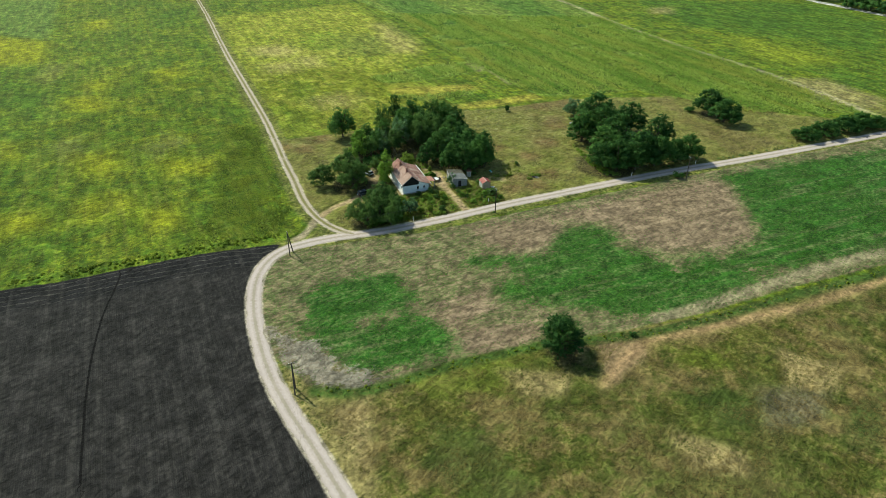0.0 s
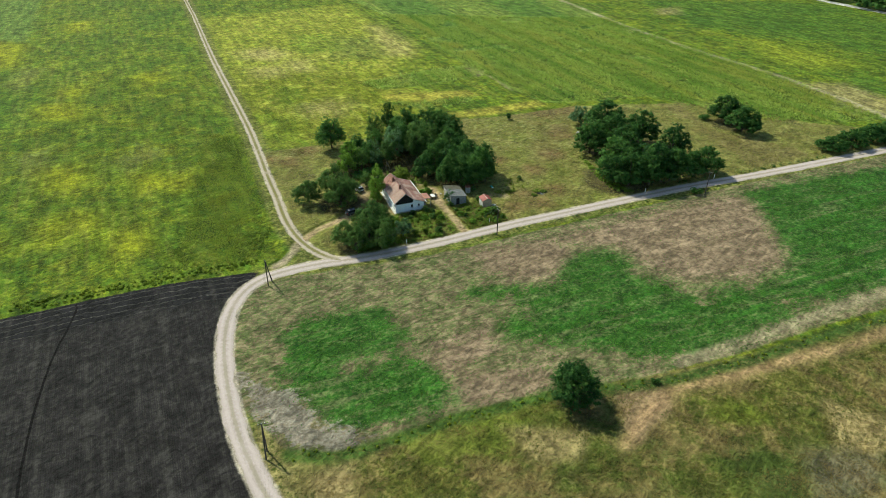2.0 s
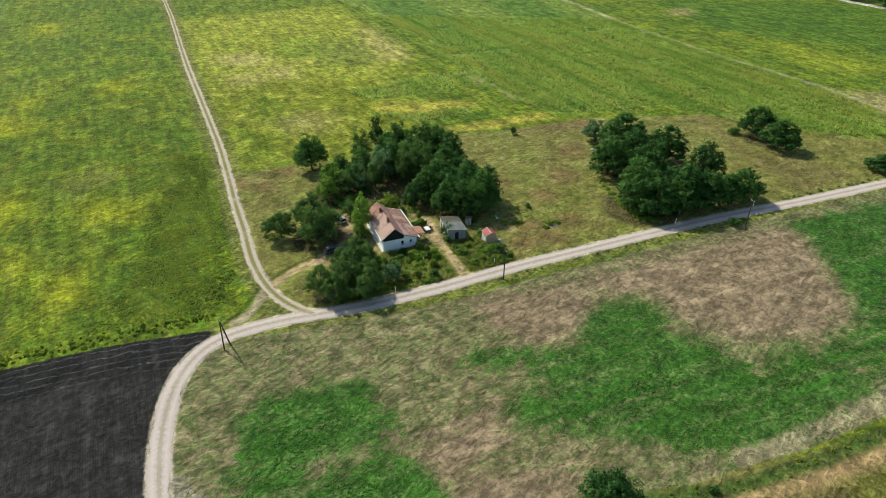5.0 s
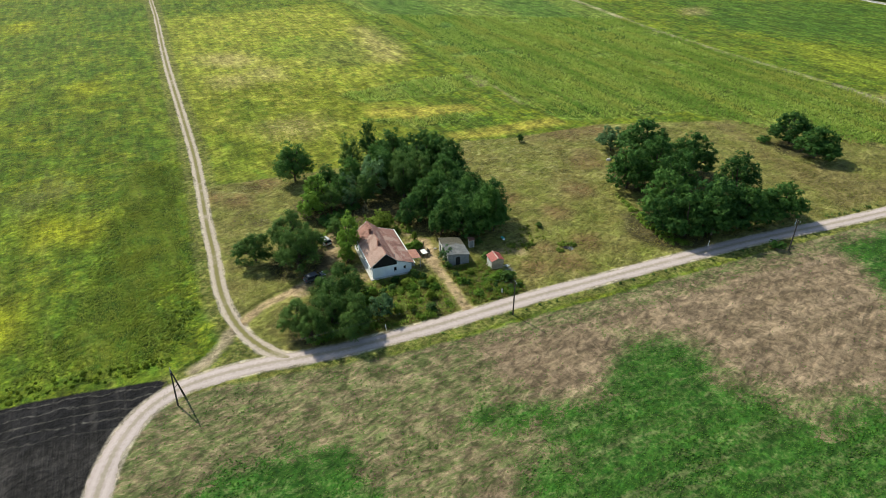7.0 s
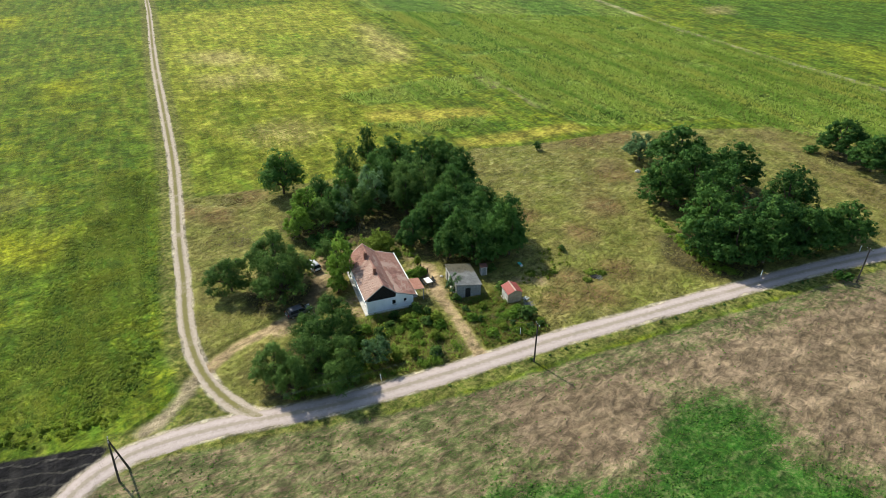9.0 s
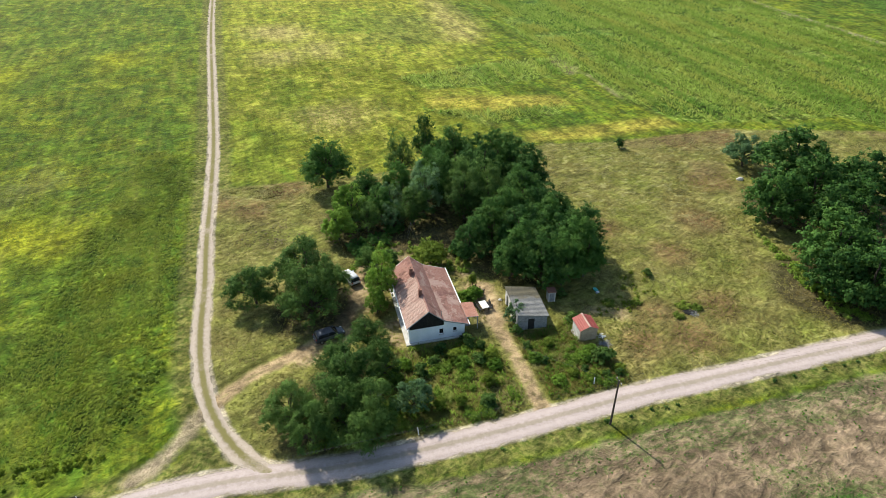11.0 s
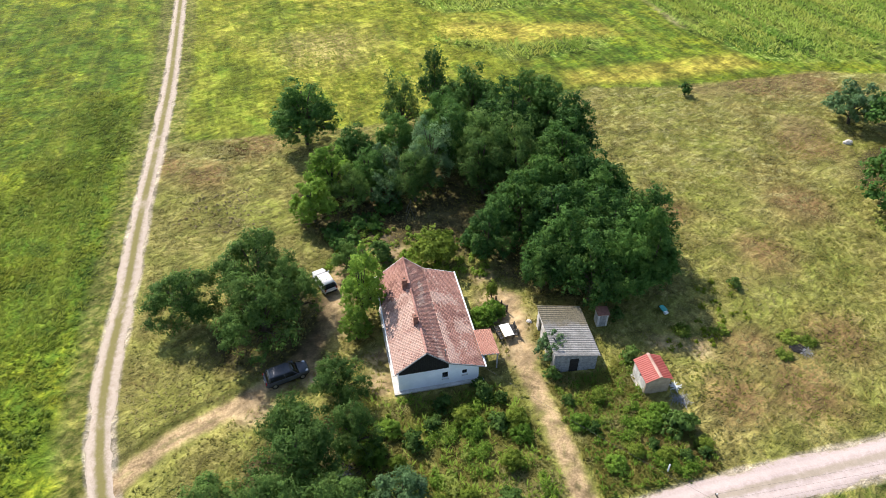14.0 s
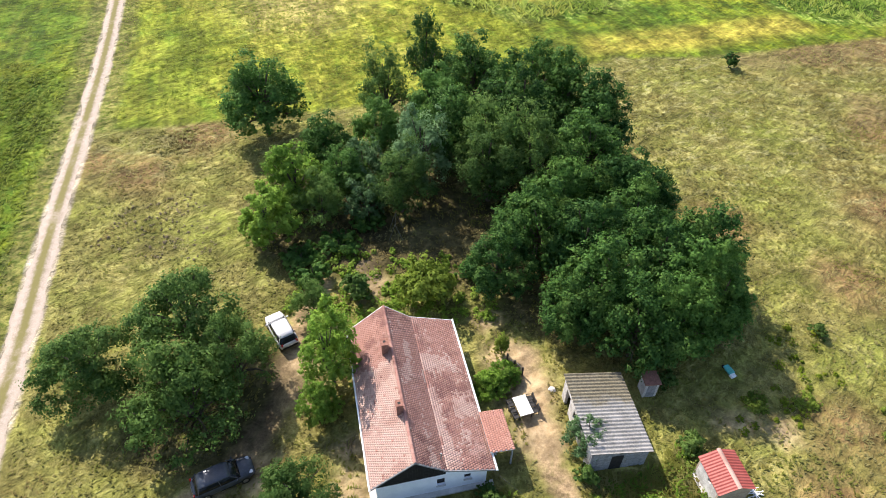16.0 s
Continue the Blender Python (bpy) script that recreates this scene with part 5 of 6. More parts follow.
    # Verge boards and gutters.
    for y0 in (-0.02, LONG - 0.02):
        for (xa, za), (xb, zb) in ((EAVE_L, RIDGE), (RIDGE, KINK), (KINK, EAVE_R)):
            part("verge_board", prism(B(), [(xa, za - 0.12), (xb, zb - 0.12), (xb, zb + 0.035), (xa, za + 0.035)], y0, y0 + 0.04), GREY_WOOD if y0 < 1 else WHITE_PAINT, roof)
    part("gutter", rod(B(), (8.88, -0.05, 2.15), (8.88, LONG + 0.05, 2.19), 0.085), WHITE_PAINT, h, "white painted gutter")
    part("gutter", rod(B(), (-0.09, -0.05, 2.97), (-0.09, LONG + 0.05, 2.99), 0.07), WHITE_PAINT, h, "white painted gutter")
    # Chimneys of brick courses with a cap.
    for x, y, z0, z1, w, d in ((2.60, 9.75, 4.6, 6.1, 0.52, 0.62), (2.78, 4.15, 4.75, 6.25, 0.44, 0.44)):
        bm = B()
        z = z0
        while z < z1 - 0.05:
            j = 0.006 * (int(z * 100) % 3)
            slab(bm, x - w / 2 + j, x + w / 2 - j, y - d / 2 + j, y + d / 2 - j, z, z + 0.066)
            z += 0.072
        slab(bm, x - w / 2 + 0.02, x + w / 2 - 0.02, y - d / 2 + 0.02, y + d / 2 - 0.02, z0, z1 - 0.06)
        stack = part("chimney", bm, BRICK, h, "brown brick chimney")
        part("cap", slab(B(), x - w / 2 - 0.05, x + w / 2 + 0.05, y - d / 2 - 0.05, y + d / 2 + 0.05, z1 - 0.04, z1 + 0.05, 0.012), BRICK, stack)
        # A thin black plate stands in for the darkness of the open flue.
        part("flue_dark", slab(B(), x - 0.10, x + 0.10, y - 0.10, y + 0.10, z1 + 0.05, z1 + 0.056), BLACK_WOOD, stack)
    bm = rod(B(), (5.0, 0.75, 3.5), (5.0, 0.75, 4.55), 0.04)
    rod(bm, (5.0, 0.75, 4.55), (5.0, 0.75, 4.62), 0.085, 0.05)
    part("vent_pipe", bm, STEEL, h)
    # Porch on posts.
    porch = part("porch_roof", prism(B(), [(8.70, 2.42), (10.55, 2.24), (10.55, 2.30), (8.70, 2.48)], 1.15, 4.55), GREY_WOOD, h)
    lay_tiles([tile_course((10.55, 2.30), (8.72, 2.48), 1.15, 4.55, lambda s, y, rng: "salmon_tiles", 5)], porch)
    for x, y in ((10.4, 1.3), (10.4, 4.4)):
        part("post", slab(B(), x - 0.06, x + 0.06, y - 0.06, y + 0.06, 0, 2.25, 0.01), GREY_WOOD, h)
    part("doorstep", slab(B(), 8.26, 9.6, 2.2, 3.6, -0.05, 0.08, 0.02), GREY_WOOD, h)
    return h


build_house()


# ---- outbuildings ----
def corrugated(width, length, z_left, z_right, pitch, deep, over=0.2):
    """A sheet whose waves run down from one side to the other."""
    ys = np.arange(-over, length + over, pitch / 6)
    xs = np.linspace(-over, width + over, 8)
    gx, gy = np.meshgrid(xs, ys)
    gz = z_left + (z_right - z_left) * gx / width + deep * np.sin(gy * 2 * np.pi / pitch)
    nx = len(xs)
    i = (np.arange(len(ys) - 1)[:, None] * nx + np.arange(nx - 1)).ravel()
    v = np.stack([gx, gy, gz], -1).reshape(-1, 3)
    f = np.stack([i, i + 1, i + nx + 1, i + nx], 1)
    return np.vstack([v, v - (0, 0, 0.02)]), np.vstack([f, f[:, ::-1] + len(v)])


def build_shed():
    s = thing("shed", pose(3.05, 170.05, 0, 0, 0, 16.5), "old whitewashed shed with grey corrugated roof and ivy", "shed")
    W, L = 4.4, 6.6
    bm = B()
    for y0, y1, z0, z1 in ((0.2, 0.9, 0, 2.75), (0.9, 1.8, 1.9, 2.75), (1.8, 3.3, 0, 2.75), (3.3, 4.1, 0, 1.0), (3.3, 4.1, 1.9, 2.75), (4.1, 5.0, 0, 2.75), (5.0, 5.9, 2.0, 2.75), (5.9, L - 0.2, 0, 2.75)):
        slab(bm, 0, 0.22, y0, y1, z0, z1)
    part("side_wall", bm, OLD_PLASTER, s, "flaking whitewashed wall with dark openings")
    part("side_wall", slab(B(), W - 0.22, W, 0.2, L - 0.2, 0, 2.1), OLD_PLASTER, s)
    part("back_wall", prism(B(), [(0, 0), (W, 0), (W, 2.12), (0, 2.78)], L - 0.2, L), OLD_PLASTER, s)
    x = 0.0
    k = 0
    while x < W - 0.05:
        b = min(x + 0.28, W)
        zt = lambda q: 2.80 - 0.66 * q / W  # noqa: E731
        part("board", prism(B(), [(x, 0.02), (b - 0.015, 0.02), (b - 0.015, zt(b)), (x, zt(x))], 0.0 + 0.012 * (k % 2), 0.16), GREY_WOOD, s)
        x += 0.28
        k += 1
    part("door", slab(B(), 1.6, 2.5, -0.03, -0.004, 0.05, 1.9, 0.008), BLACK_WOOD, s)
    part("window", slab(B(), 0.10, 0.14, 3.32, 4.08, 1.02, 1.88), GLASS, s)
    under("roof", mesh_of("roof", *corrugated(W, L, 2.92, 2.24, 0.30, 0.045), SLATE, shade=False), s, "grey corrugated fibre-cement roof")
    return s


build_shed()


def build_hut():
    s = thing("garden_hut", pose(11.75, 168.75, 0, 0, 0, 19), "small plastered hut with bright red sheet roof", "shed")
    W, L = 2.5, 2.7
    bm = B()
    for x0, x1, y0, y1 in ((0, W, 0, 0.15), (0, W, L - 0.15, L), (W - 0.15, W, 0.152, L - 0.152)):
        slab(bm, x0, x1, y0, y1, 0, 2.0)
    part("wall", bm, SHADED_TAN_PLASTER, s, "tan plastered wall, toned darker for its shaded front")
    bm = B()
    for y0, y1, z0, z1 in ((0.152, 1.0, 0, 2.0), (1.0, 1.35, 0, 1.3), (1.0, 1.35, 1.65, 2.0), (1.35, L - 0.152, 0, 2.0)):
        slab(bm, 0, 0.15, y0, y1, z0, z1)
    part("wall", bm, OLD_PLASTER, s, "cream plastered wall with a small opening")
    for y in (0.0, L - 0.15):
        part("gable", prism(B(), [(0, 2.0), (W, 2.0), (W / 2, 2.48)], y, y + 0.15), SHADED_TAN_PLASTER, s)
    for side in (0, 1):
        v, f = corrugated(W / 2, L, 2.02, 2.58, 0.22, 0.022, 0.16)
        v = v.copy()
        v[:, 0] = np.clip(v[:, 0], -0.2, W / 2 + 0.005)
        v[:, 2] = np.minimum(v[:, 2], 2.62)
        if side:
            v[:, 0] = W - v[:, 0]
            f = f[:, ::-1]
        under("roof_sheet", mesh_of("roof_sheet", v, f, RED_SHEET), s, "bright red ribbed roof sheet")
    part("ridge_cap", prism(B(), [(W / 2 - 0.16, 2.545), (W / 2, 2.635), (W / 2 + 0.16, 2.545), (W / 2, 2.615)], -0.18, L + 0.18), TILE_PALE, s)
    part("plinth", slab(B(), -0.28, -0.004, -0.05, L, -0.1, 0.12, 0.02), CONCRETE, s)
    return s


build_hut()


def build_privy():
    s = thing("privy", pose(7.6, 177.2, 0, 0, 0, 14), "narrow old privy with a rusty tiled lid", "shed")
    part("wall", slab(B(), 0, 1.1, 0, 1.1, 0, 1.75), OLD_PLASTER, s)
    part("door", slab(B(), 0.2, 0.9, -0.03, -0.004, 0.05, 1.6, 0.008), GREY_WOOD, s)
    part("roof", prism(B(), [(-0.12, 1.76), (1.22, 1.76), (1.22, 1.82), (-0.12, 1.95)], -0.12, 1.22), BRICK, s)


build_privy()


# ---- cars ----
def loft(stations, closed=True):
    """A skin over cross-sections: each is x and a half outline of (y, z) from the bottom edge to the top middle."""
    bm = B()
    rings = []
    for x, half in stations:
        ring = half + [(-y, z) for y, z in reversed(half)]
        rings.append([bm.verts.new((x, y, z)) for y, z in ring])
    for a, b in zip(rings, rings[1:]):
        for i in range(len(a)):
            j = (i + 1) % len(a)
            bm.faces.new((a[i], b[i], b[j], a[j]))
    bm.faces.new(rings[0])
    bm.faces.new(rings[-1][::-1])
    bmesh.ops.recalc_face_normals(bm, faces=bm.faces)
    return bm


def build_car(m, paint, label, estate):
    c = thing("car", m, label, "car")
    L, Wd = (4.35, 0.88) if estate else (4.1, 0.87)
    h = L / 2
    side = lambda w, z0, belt, crown: [(w * 0.93, z0), (w, z0 + 0.18), (w, belt - 0.12), (w * 0.94, belt), (w * 0.5, crown)]  # noqa: E731
    body = loft([(-h, side(Wd * 0.80, 0.42, 0.82, 0.86)), (-h + 0.12, side(Wd * 0.93, 0.30, 0.90, 0.94)), (-h + 0.7, side(Wd, 0.24, 0.95, 0.97)), (0, side(Wd, 0.22, 0.93, 0.95)), (h - 1.25, side(Wd, 0.24, 0.90, 0.98)),
                 (h - 0.45, side(Wd * 0.95, 0.26, 0.78, 0.88)), (h - 0.10, side(Wd * 0.82, 0.30, 0.68, 0.74)), (h, side(Wd * 0.70, 0.40, 0.60, 0.64))])
    part("body", body, paint, c, shade=True)
    back = -h + (0.18 if estate else 0.10)
    cab = lambda w, top: [(w, 0.88), (w * 0.97, 1.05), (w * 0.82, top - 0.05), (w * 0.55, top)]  # noqa: E731
    part("cabin_glass", loft([(back, cab(Wd * 0.86, 0.98)), (back + 0.38, cab(Wd * 0.93, 1.40)), (back + 0.9, cab(Wd * 0.95, 1.46)), (0.25, cab(Wd * 0.95, 1.45)), (h - 1.55, cab(Wd * 0.93, 1.25)), (h - 1.02, cab(Wd * 0.84, 0.96))]), GLASS, c, "dark tinted windows", True)
    roof = loft([(back + 0.30, [(Wd * 0.70, 1.395), (Wd * 0.66, 1.43), (Wd * 0.5, 1.445)]), (back + 0.9, [(Wd * 0.80, 1.425), (Wd * 0.74, 1.475), (Wd * 0.5, 1.50)]), (0.2, [(Wd * 0.80, 1.41), (Wd * 0.74, 1.465), (Wd * 0.5, 1.49)]), (h - 1.62, [(Wd * 0.72, 1.30), (Wd * 0.68, 1.335), (Wd * 0.5, 1.35)])])
    part("roof", roof, paint, c, shade=True)
    for sy in (-1, 1):
        for xa, xb in ((back + 0.16, back + 0.34), (-0.25, -0.33), (h - 1.20, h - 1.66)):
            part("pillar", rod(B(), (xa, sy * Wd * 0.925, 0.93), (xb, sy * Wd * 0.76, 1.40), 0.045), paint, c)
        for x in (-h + 0.78, h - 0.82):
            tyre = rod(B(), (x, sy * (Wd - 0.20), 0.315), (x, sy * (Wd + 0.012), 0.315), 0.315, sides=24)
            wheel = part("wheel", tyre, RUBBER, c)
            part("rim", rod(B(), (x, sy * (Wd + 0.004), 0.315), (x, sy * (Wd + 0.022), 0.315), 0.205, 0.18, 16), ALLOY, wheel)
        part("headlight", slab(B(), h - 0.42, h - 0.14, sy * 0.58 - 0.12, sy * 0.58 + 0.12, 0.66, 0.80, 0.03), CLEAR_LAMP, c)
        part("tail_light", slab(B(), -h + 0.0, -h + 0.12, sy * 0.66 - 0.09, sy * 0.66 + 0.09, 0.72, 0.98, 0.02), RED_LAMP, c)
        part("mirror", slab(B(), h - 1.35, h - 1.23, sy * (Wd + 0.08) - 0.09, sy * (Wd + 0.08) + 0.09, 0.95, 1.08, 0.03), paint, c)
    part("bumper", slab(B(), -h - 0.04, -h + 0.10, -Wd * 0.80, Wd * 0.80, 0.36, 0.58, 0.04), BLACK_WOOD if not estate else paint, c)
    part("number_plate", slab(B(), -h - 0.05, -h - 0.042, -0.26, 0.26, 0.62, 0.73), WHITE_PAINT, c)
    return c


build_car(pose(-23.3, 179.3, 0, 0, 0, 131), WHITE_CAR, "white hatchback parked under the acacias", False)
build_car(pose(-23.0, 165.6, 0, 0, 0, 36), DARK_CAR, "dark slate estate car parked on the path", True)


# ---- garden table and chairs ----
def build_table():
    t = thing("garden_table", pose(-1.93, 174.6, 0, 0, 0, 26), "white rectangular garden table in the yard", "table")
    bm = B()
    for k in range(7):
        slab(bm, -0.55 + k * 0.158, -0.55 + k * 0.158 + 0.15, -0.88, 0.88, 0.72, 0.75, 0.006)
    part("tabletop", bm, TABLE_TOP, t)
    for x in (-0.46, 0.46):
        for y in (-0.78, 0.78):
            part("leg", slab(B(), x - 0.03, x + 0.03, y - 0.03, y + 0.03, 0, 0.72, 0.006), CHAIR_DARK, t)
    return t


build_table()


def build_chair(m):
    c = thing("garden_chair", m, "dark woven garden chair at the white table", "chair", "chairs round the garden table")
    part("seat", slab(B(), -0.25, 0.25, -0.24, 0.24, 0.40, 0.45, 0.015), CHAIR_DARK, c)
    part("backrest", prism(B(), [(-0.28, 0.45), (-0.22, 0.45), (-0.30, 0.92), (-0.35, 0.92)], -0.24, 0.24), CHAIR_DARK, c)
    for y in (-0.25, 0.25):
        part("armrest", slab(B(), -0.26, 0.20, y - 0.025, y + 0.025, 0.62, 0.65, 0.008), CHAIR_DARK, c)
        for x in (-0.24, 0.2):
            part("leg", slab(B(), x - 0.02, x + 0.02, y - 0.02, y + 0.02, 0, 0.62, 0.005), CHAIR_DARK, c)
    return c


table_pose = pose(-1.93, 174.6, 0, 0, 0, 26)
chair = build_chair(table_pose @ pose(-0.80, -0.55, 0, 0, 0, 4))
for x, y, turn in ((-0.82, 0.02, -3), (-0.79, 0.58, 6), (0.82, -0.5, 176), (0.80, 0.12, 184), (0.84, 0.62, 170)):
    copy_thing(chair, table_pose @ pose(x, y, 0, 0, 0, turn))


# ---- poles, posts and wires ----
def insulators(root, at, along, tops):
    for s in (-0.5, 0.0, 0.5):
        x, y = at[0] + along[0] * s, at[1] + along[1] * s
        bm = rod(B(), (x, y, at[2] + 0.05), (x, y, at[2] + 0.13), 0.015)
        rod(bm, (x, y, at[2] + 0.12), (x, y, at[2] + 0.25), 0.055, 0.035)
        part("insulator", bm, CERAMIC, root)
        tops.append((x, y, at[2] + 0.2))


def build_pole(x, y, height, along, label, legs):
    p = thing("utility_pole", Matrix.Identity(4), label, "utility pole", "poles along the road")
    p.location = (x, y, 0)
    tops = []
    for dx, dy in legs:
        part("pole", rod(B(), (dx, dy, -0.3), (0, 0, height) if dx or dy or len(legs) > 1 else (0, 0, height), 0.14, 0.095, 12), POLE_WOOD, p)
    if len(legs) > 1:
        a, b = (Vector((dx * 0.5, dy * 0.5, height * 0.5)) for dx, dy in legs)
        part("tie_beam", rod(B(), a, b, 0.06), POLE_WOOD, p)
    ax, ay = along
    part("crossarm", rod(B(), (-ax * 0.65, -ay * 0.65, height - 0.15), (ax * 0.65, ay * 0.65, height - 0.15), 0.055, sides=6), POLE_WOOD, p)
    insulators(p, (0, 0, height - 0.15), along, tops)
    return [(x + a, y + b, c) for a, b, c in tops]


ends = [build_pole(-14.5, 40.5, 6.3, (0.95, 0.3), "dark wooden utility pole beside the gravel road", [(0, 0)]),
        build_pole(-27.6, 86.4, 6.3, (0.95, 0.3), "dark wooden utility pole leaning on a brace", [(0, 0), (0.25, -1.8)]),
        build_pole(-38.1, 133.1, 6.3, (0.5, -0.85), "A-shaped wooden utility pole on the road bend", [(0.1, -0.9), (0.5, 1.1)]),
        build_pole(14.5, 154.2, 7.2, (-0.35, 0.94), "dark wooden utility pole on the grassy verge", [(0, 0)]),
        build_pole(74.6, 175.9, 7.0, (-0.35, 0.94), "dark wooden utility pole beside the grove", [(0, 0)])]
WIRE = plain("wire", (0.05, 0.05, 0.05), (0.11, 0.11, 0.11), 2, 0.7, 0.3)
for a, b in zip(ends, ends[1:]):
    for p, q in zip(a, b):
        cu = bpy.data.curves.new("wire", "CURVE")
        cu.dimensions, cu.bevel_depth, cu.bevel_resolution = "3D", 0.005, 1
        sp = cu.splines.new("POLY")
        sp.points.add(12)
        for k in range(13):
            s = k / 12
            sp.points[k].co = (p[0] + (q[0] - p[0]) * s, p[1] + (q[1] - p[1]) * s, p[2] + (q[2] - p[2]) * s - 2.4 * s * (1 - s), 1)
        cu.materials.append(WIRE)
        tagged(new("overhead_wire", cu), "thin grey overhead wire between wooden poles", "wire", "overhead wires")


corner = pose(-11.82, 165.05, 0, 0, 0, 20.7) @ Vector((8.28, 0.34, 2.25))
cu = bpy.data.curves.new("wire", "CURVE")
cu.dimensions, cu.bevel_depth, cu.bevel_resolution = "3D", 0.008, 1
sp = cu.splines.new("POLY")
sp.points.add(10)
for k in range(11):
    f = k / 10
    sp.points[k].co = (corner.x + (14.5 - corner.x) * f, corner.y + (154.2 - corner.y) * f, corner.z + (6.9 - corner.z) * f - 1.6 * f * (1 - f), 1)
cu.materials.append(WIRE)
tagged(new("service_wire", cu), "thin wire from the pole down to the house", "wire")


def build_post(x, y, lean, height, label):
    p = thing("marker_post", pose(x, y, 0, lean, -lean, 0), label, "post", "white marker posts")
    part("post", slab(B(), -0.06, 0.06, -0.05, 0.05, -0.2, height, 0.015), WHITE_PAINT, p)
    part("cap", slab(B(), -0.065, 0.065, -0.055, 0.055, height, height + 0.03, 0.01), CONCRETE, p)


for x, y, lean in ((-8.0, 150.0, 4), (58.2, 177.6, -8), (13.1, 160.6, 3), (81, 186.5, 2)):
    build_post(x, y, lean, 1.3, "white concrete marker post at the roadside")


# ---- odds and ends of the yard ----
def heap(name, x, y, rx, ry, h, material, label, category, seed):
    """A low uneven pile."""
    rng = np.random.default_rng(seed)
    bm = B()
    bmesh.ops.create_icosphere(bm, subdivisions=3, radius=1)
    for v in bm.verts:
        k = 1 + 0.22 * noise.noise(v.co * 2.3 + Vector((seed, 0, 0)))
        v.co = Vector((v.co.x * rx * k, v.co.y * ry * k, max(v.co.z, -0.05) * h * k + float(rng.normal(0, 0.012))))
    me = bpy.data.meshes.new(name)
    bm.to_mesh(me)
    bm.free()
    me.materials.append(material)
    ob = tagged(new(name, me), label, category)
    ob.location = (x, y, 0)


heap("ash_heap", 28.2, 177.2, 0.85, 0.68, 0.13, CHAR, "black burnt patch of ash in dry grass", "ash heap", 3)
heap("sand_heap", 0.4, 176.9, 0.32, 0.26, 0.2, OLD_PLASTER, "small stone pile by the shed", "rubble", 9)
heap("stone_heap", 47.4, 222.5, 0.7, 0.5, 0.6, OLD_PLASTER, "pale stone block at the grove edge", "rubble", 11)


def build_barrow():
    b = thing("wheelbarrow", pose(14.9, 180.7, 0, 0, 0, 120) @ Matrix.Scale(0.8, 4), "white and turquoise wheelbarrow standing on the grass", "wheelbarrow")
    part("tray", loft([(-0.5, [(0.25, 0.30), (0.38, 0.58), (0.2, 0.60)]), (0.1, [(0.24, 0.28), (0.38, 0.60), (0.2, 0.61)]), (0.55, [(0.16, 0.34), (0.32, 0.62), (0.15, 0.62)])]), TURQUOISE, b)
    part("tub", slab(B(), -0.9, -0.45, -0.3, 0.3, 0.2, 0.5, 0.06), WHITE_PAINT, b)
    part("wheel", rod(B(), (0.7, -0.05, 0.2), (0.7, 0.05, 0.2), 0.2, sides=18), RUBBER, b)
    for y in (-0.22, 0.22):
        part("handle", rod(B(), (0.7, y * 0.4, 0.22), (-1.0, y * 1.3, 0.55), 0.02), STEEL, b)
        part("leg", rod(B(), (-0.35, y, 0.35), (-0.4, y * 1.1, 0.0), 0.018), STEEL, b)


build_barrow()


def jumble(name, x, y, reach, count, long, thick, material, label, category, seed):
    """A loose heap of sticks or bent slats, thrown over one another."""
    rng = random.Random(seed)
    bm = B()
    for k in range(count):
        a = rng.uniform(0, math.pi)
        cx, cy, half = rng.gauss(0, reach * 0.4), rng.gauss(0, reach * 0.35), long * rng.uniform(0.3, 0.6)
        z0, z1 = thick + rng.uniform(0, 0.10), thick + rng.uniform(0.05, 0.40) * (1 - k / count * 0.4)
        rod(bm, (cx - half * math.cos(a), cy - half * math.sin(a), z0), (cx + half * math.cos(a), cy + half * math.sin(a), z1), thick, thick * 0.6, 5)
    me = bpy.data.meshes.new(name)
    bm.to_mesh(me)
    bm.free()
    me.materials.append(material)
    ob = tagged(new(name, me), label, category)
    ob.location = (x, y, 0)


jumble("slat_heap", 14.9, 170.2, 0.45, 16, 0.9, 0.035, WHITE_PAINT, "jumble of white slats leaning beside the hut", "rubble", 5)
jumble("brushwood_heap", 15.2, 168.6, 0.8, 46, 1.3, 0.022, GREY_WOOD, "grey brushwood pile in the garden by the hut", "brushwood", 7)
jumble("brushwood_heap", -14.6, 155.6, 1.3, 60, 1.9, 0.020, GREY_WOOD, "grey dead branches on shaded ground beside the acacias", "brushwood", 12)
jumble("brushwood_heap", 28.9, 176.7, 0.7, 34, 0.9, 0.016, GREY_WOOD, "grey charred brushwood beside the burnt patch", "brushwood", 8)


def build_swing():
    s = thing("swing_frame", pose(-15.9, 193.6, 0, 0, 0, 10), "thin metal swing frame under the trees", "swing frame")
    for y in (-0.9, 0.9):
        for x in (-0.7, 0.7):
            part("leg", rod(B(), (x, y, 0), (0, y, 2.1), 0.03), STEEL, s)
    part("top_bar", rod(B(), (0, -0.95, 2.1), (0, 0.95, 2.1), 0.03), STEEL, s)


build_swing()


def build_fence():
    f = thing("garden_fence", pose(-3.45, 179.2, 0, 0, 0, -42), "short wire fence with dark posts by the bushes", "fence")
    for x in (0, 0.9, 1.8):
        part("post", slab(B(), x - 0.06, x + 0.06, -0.06, 0.06, 0, 1.05, 0.01), POLE_WOOD, f)
    for z in (0.3, 0.6, 0.9):
        part("rail", rod(B(), (0, 0, z), (1.8, 0, z), 0.012), STEEL, f)


build_fence()


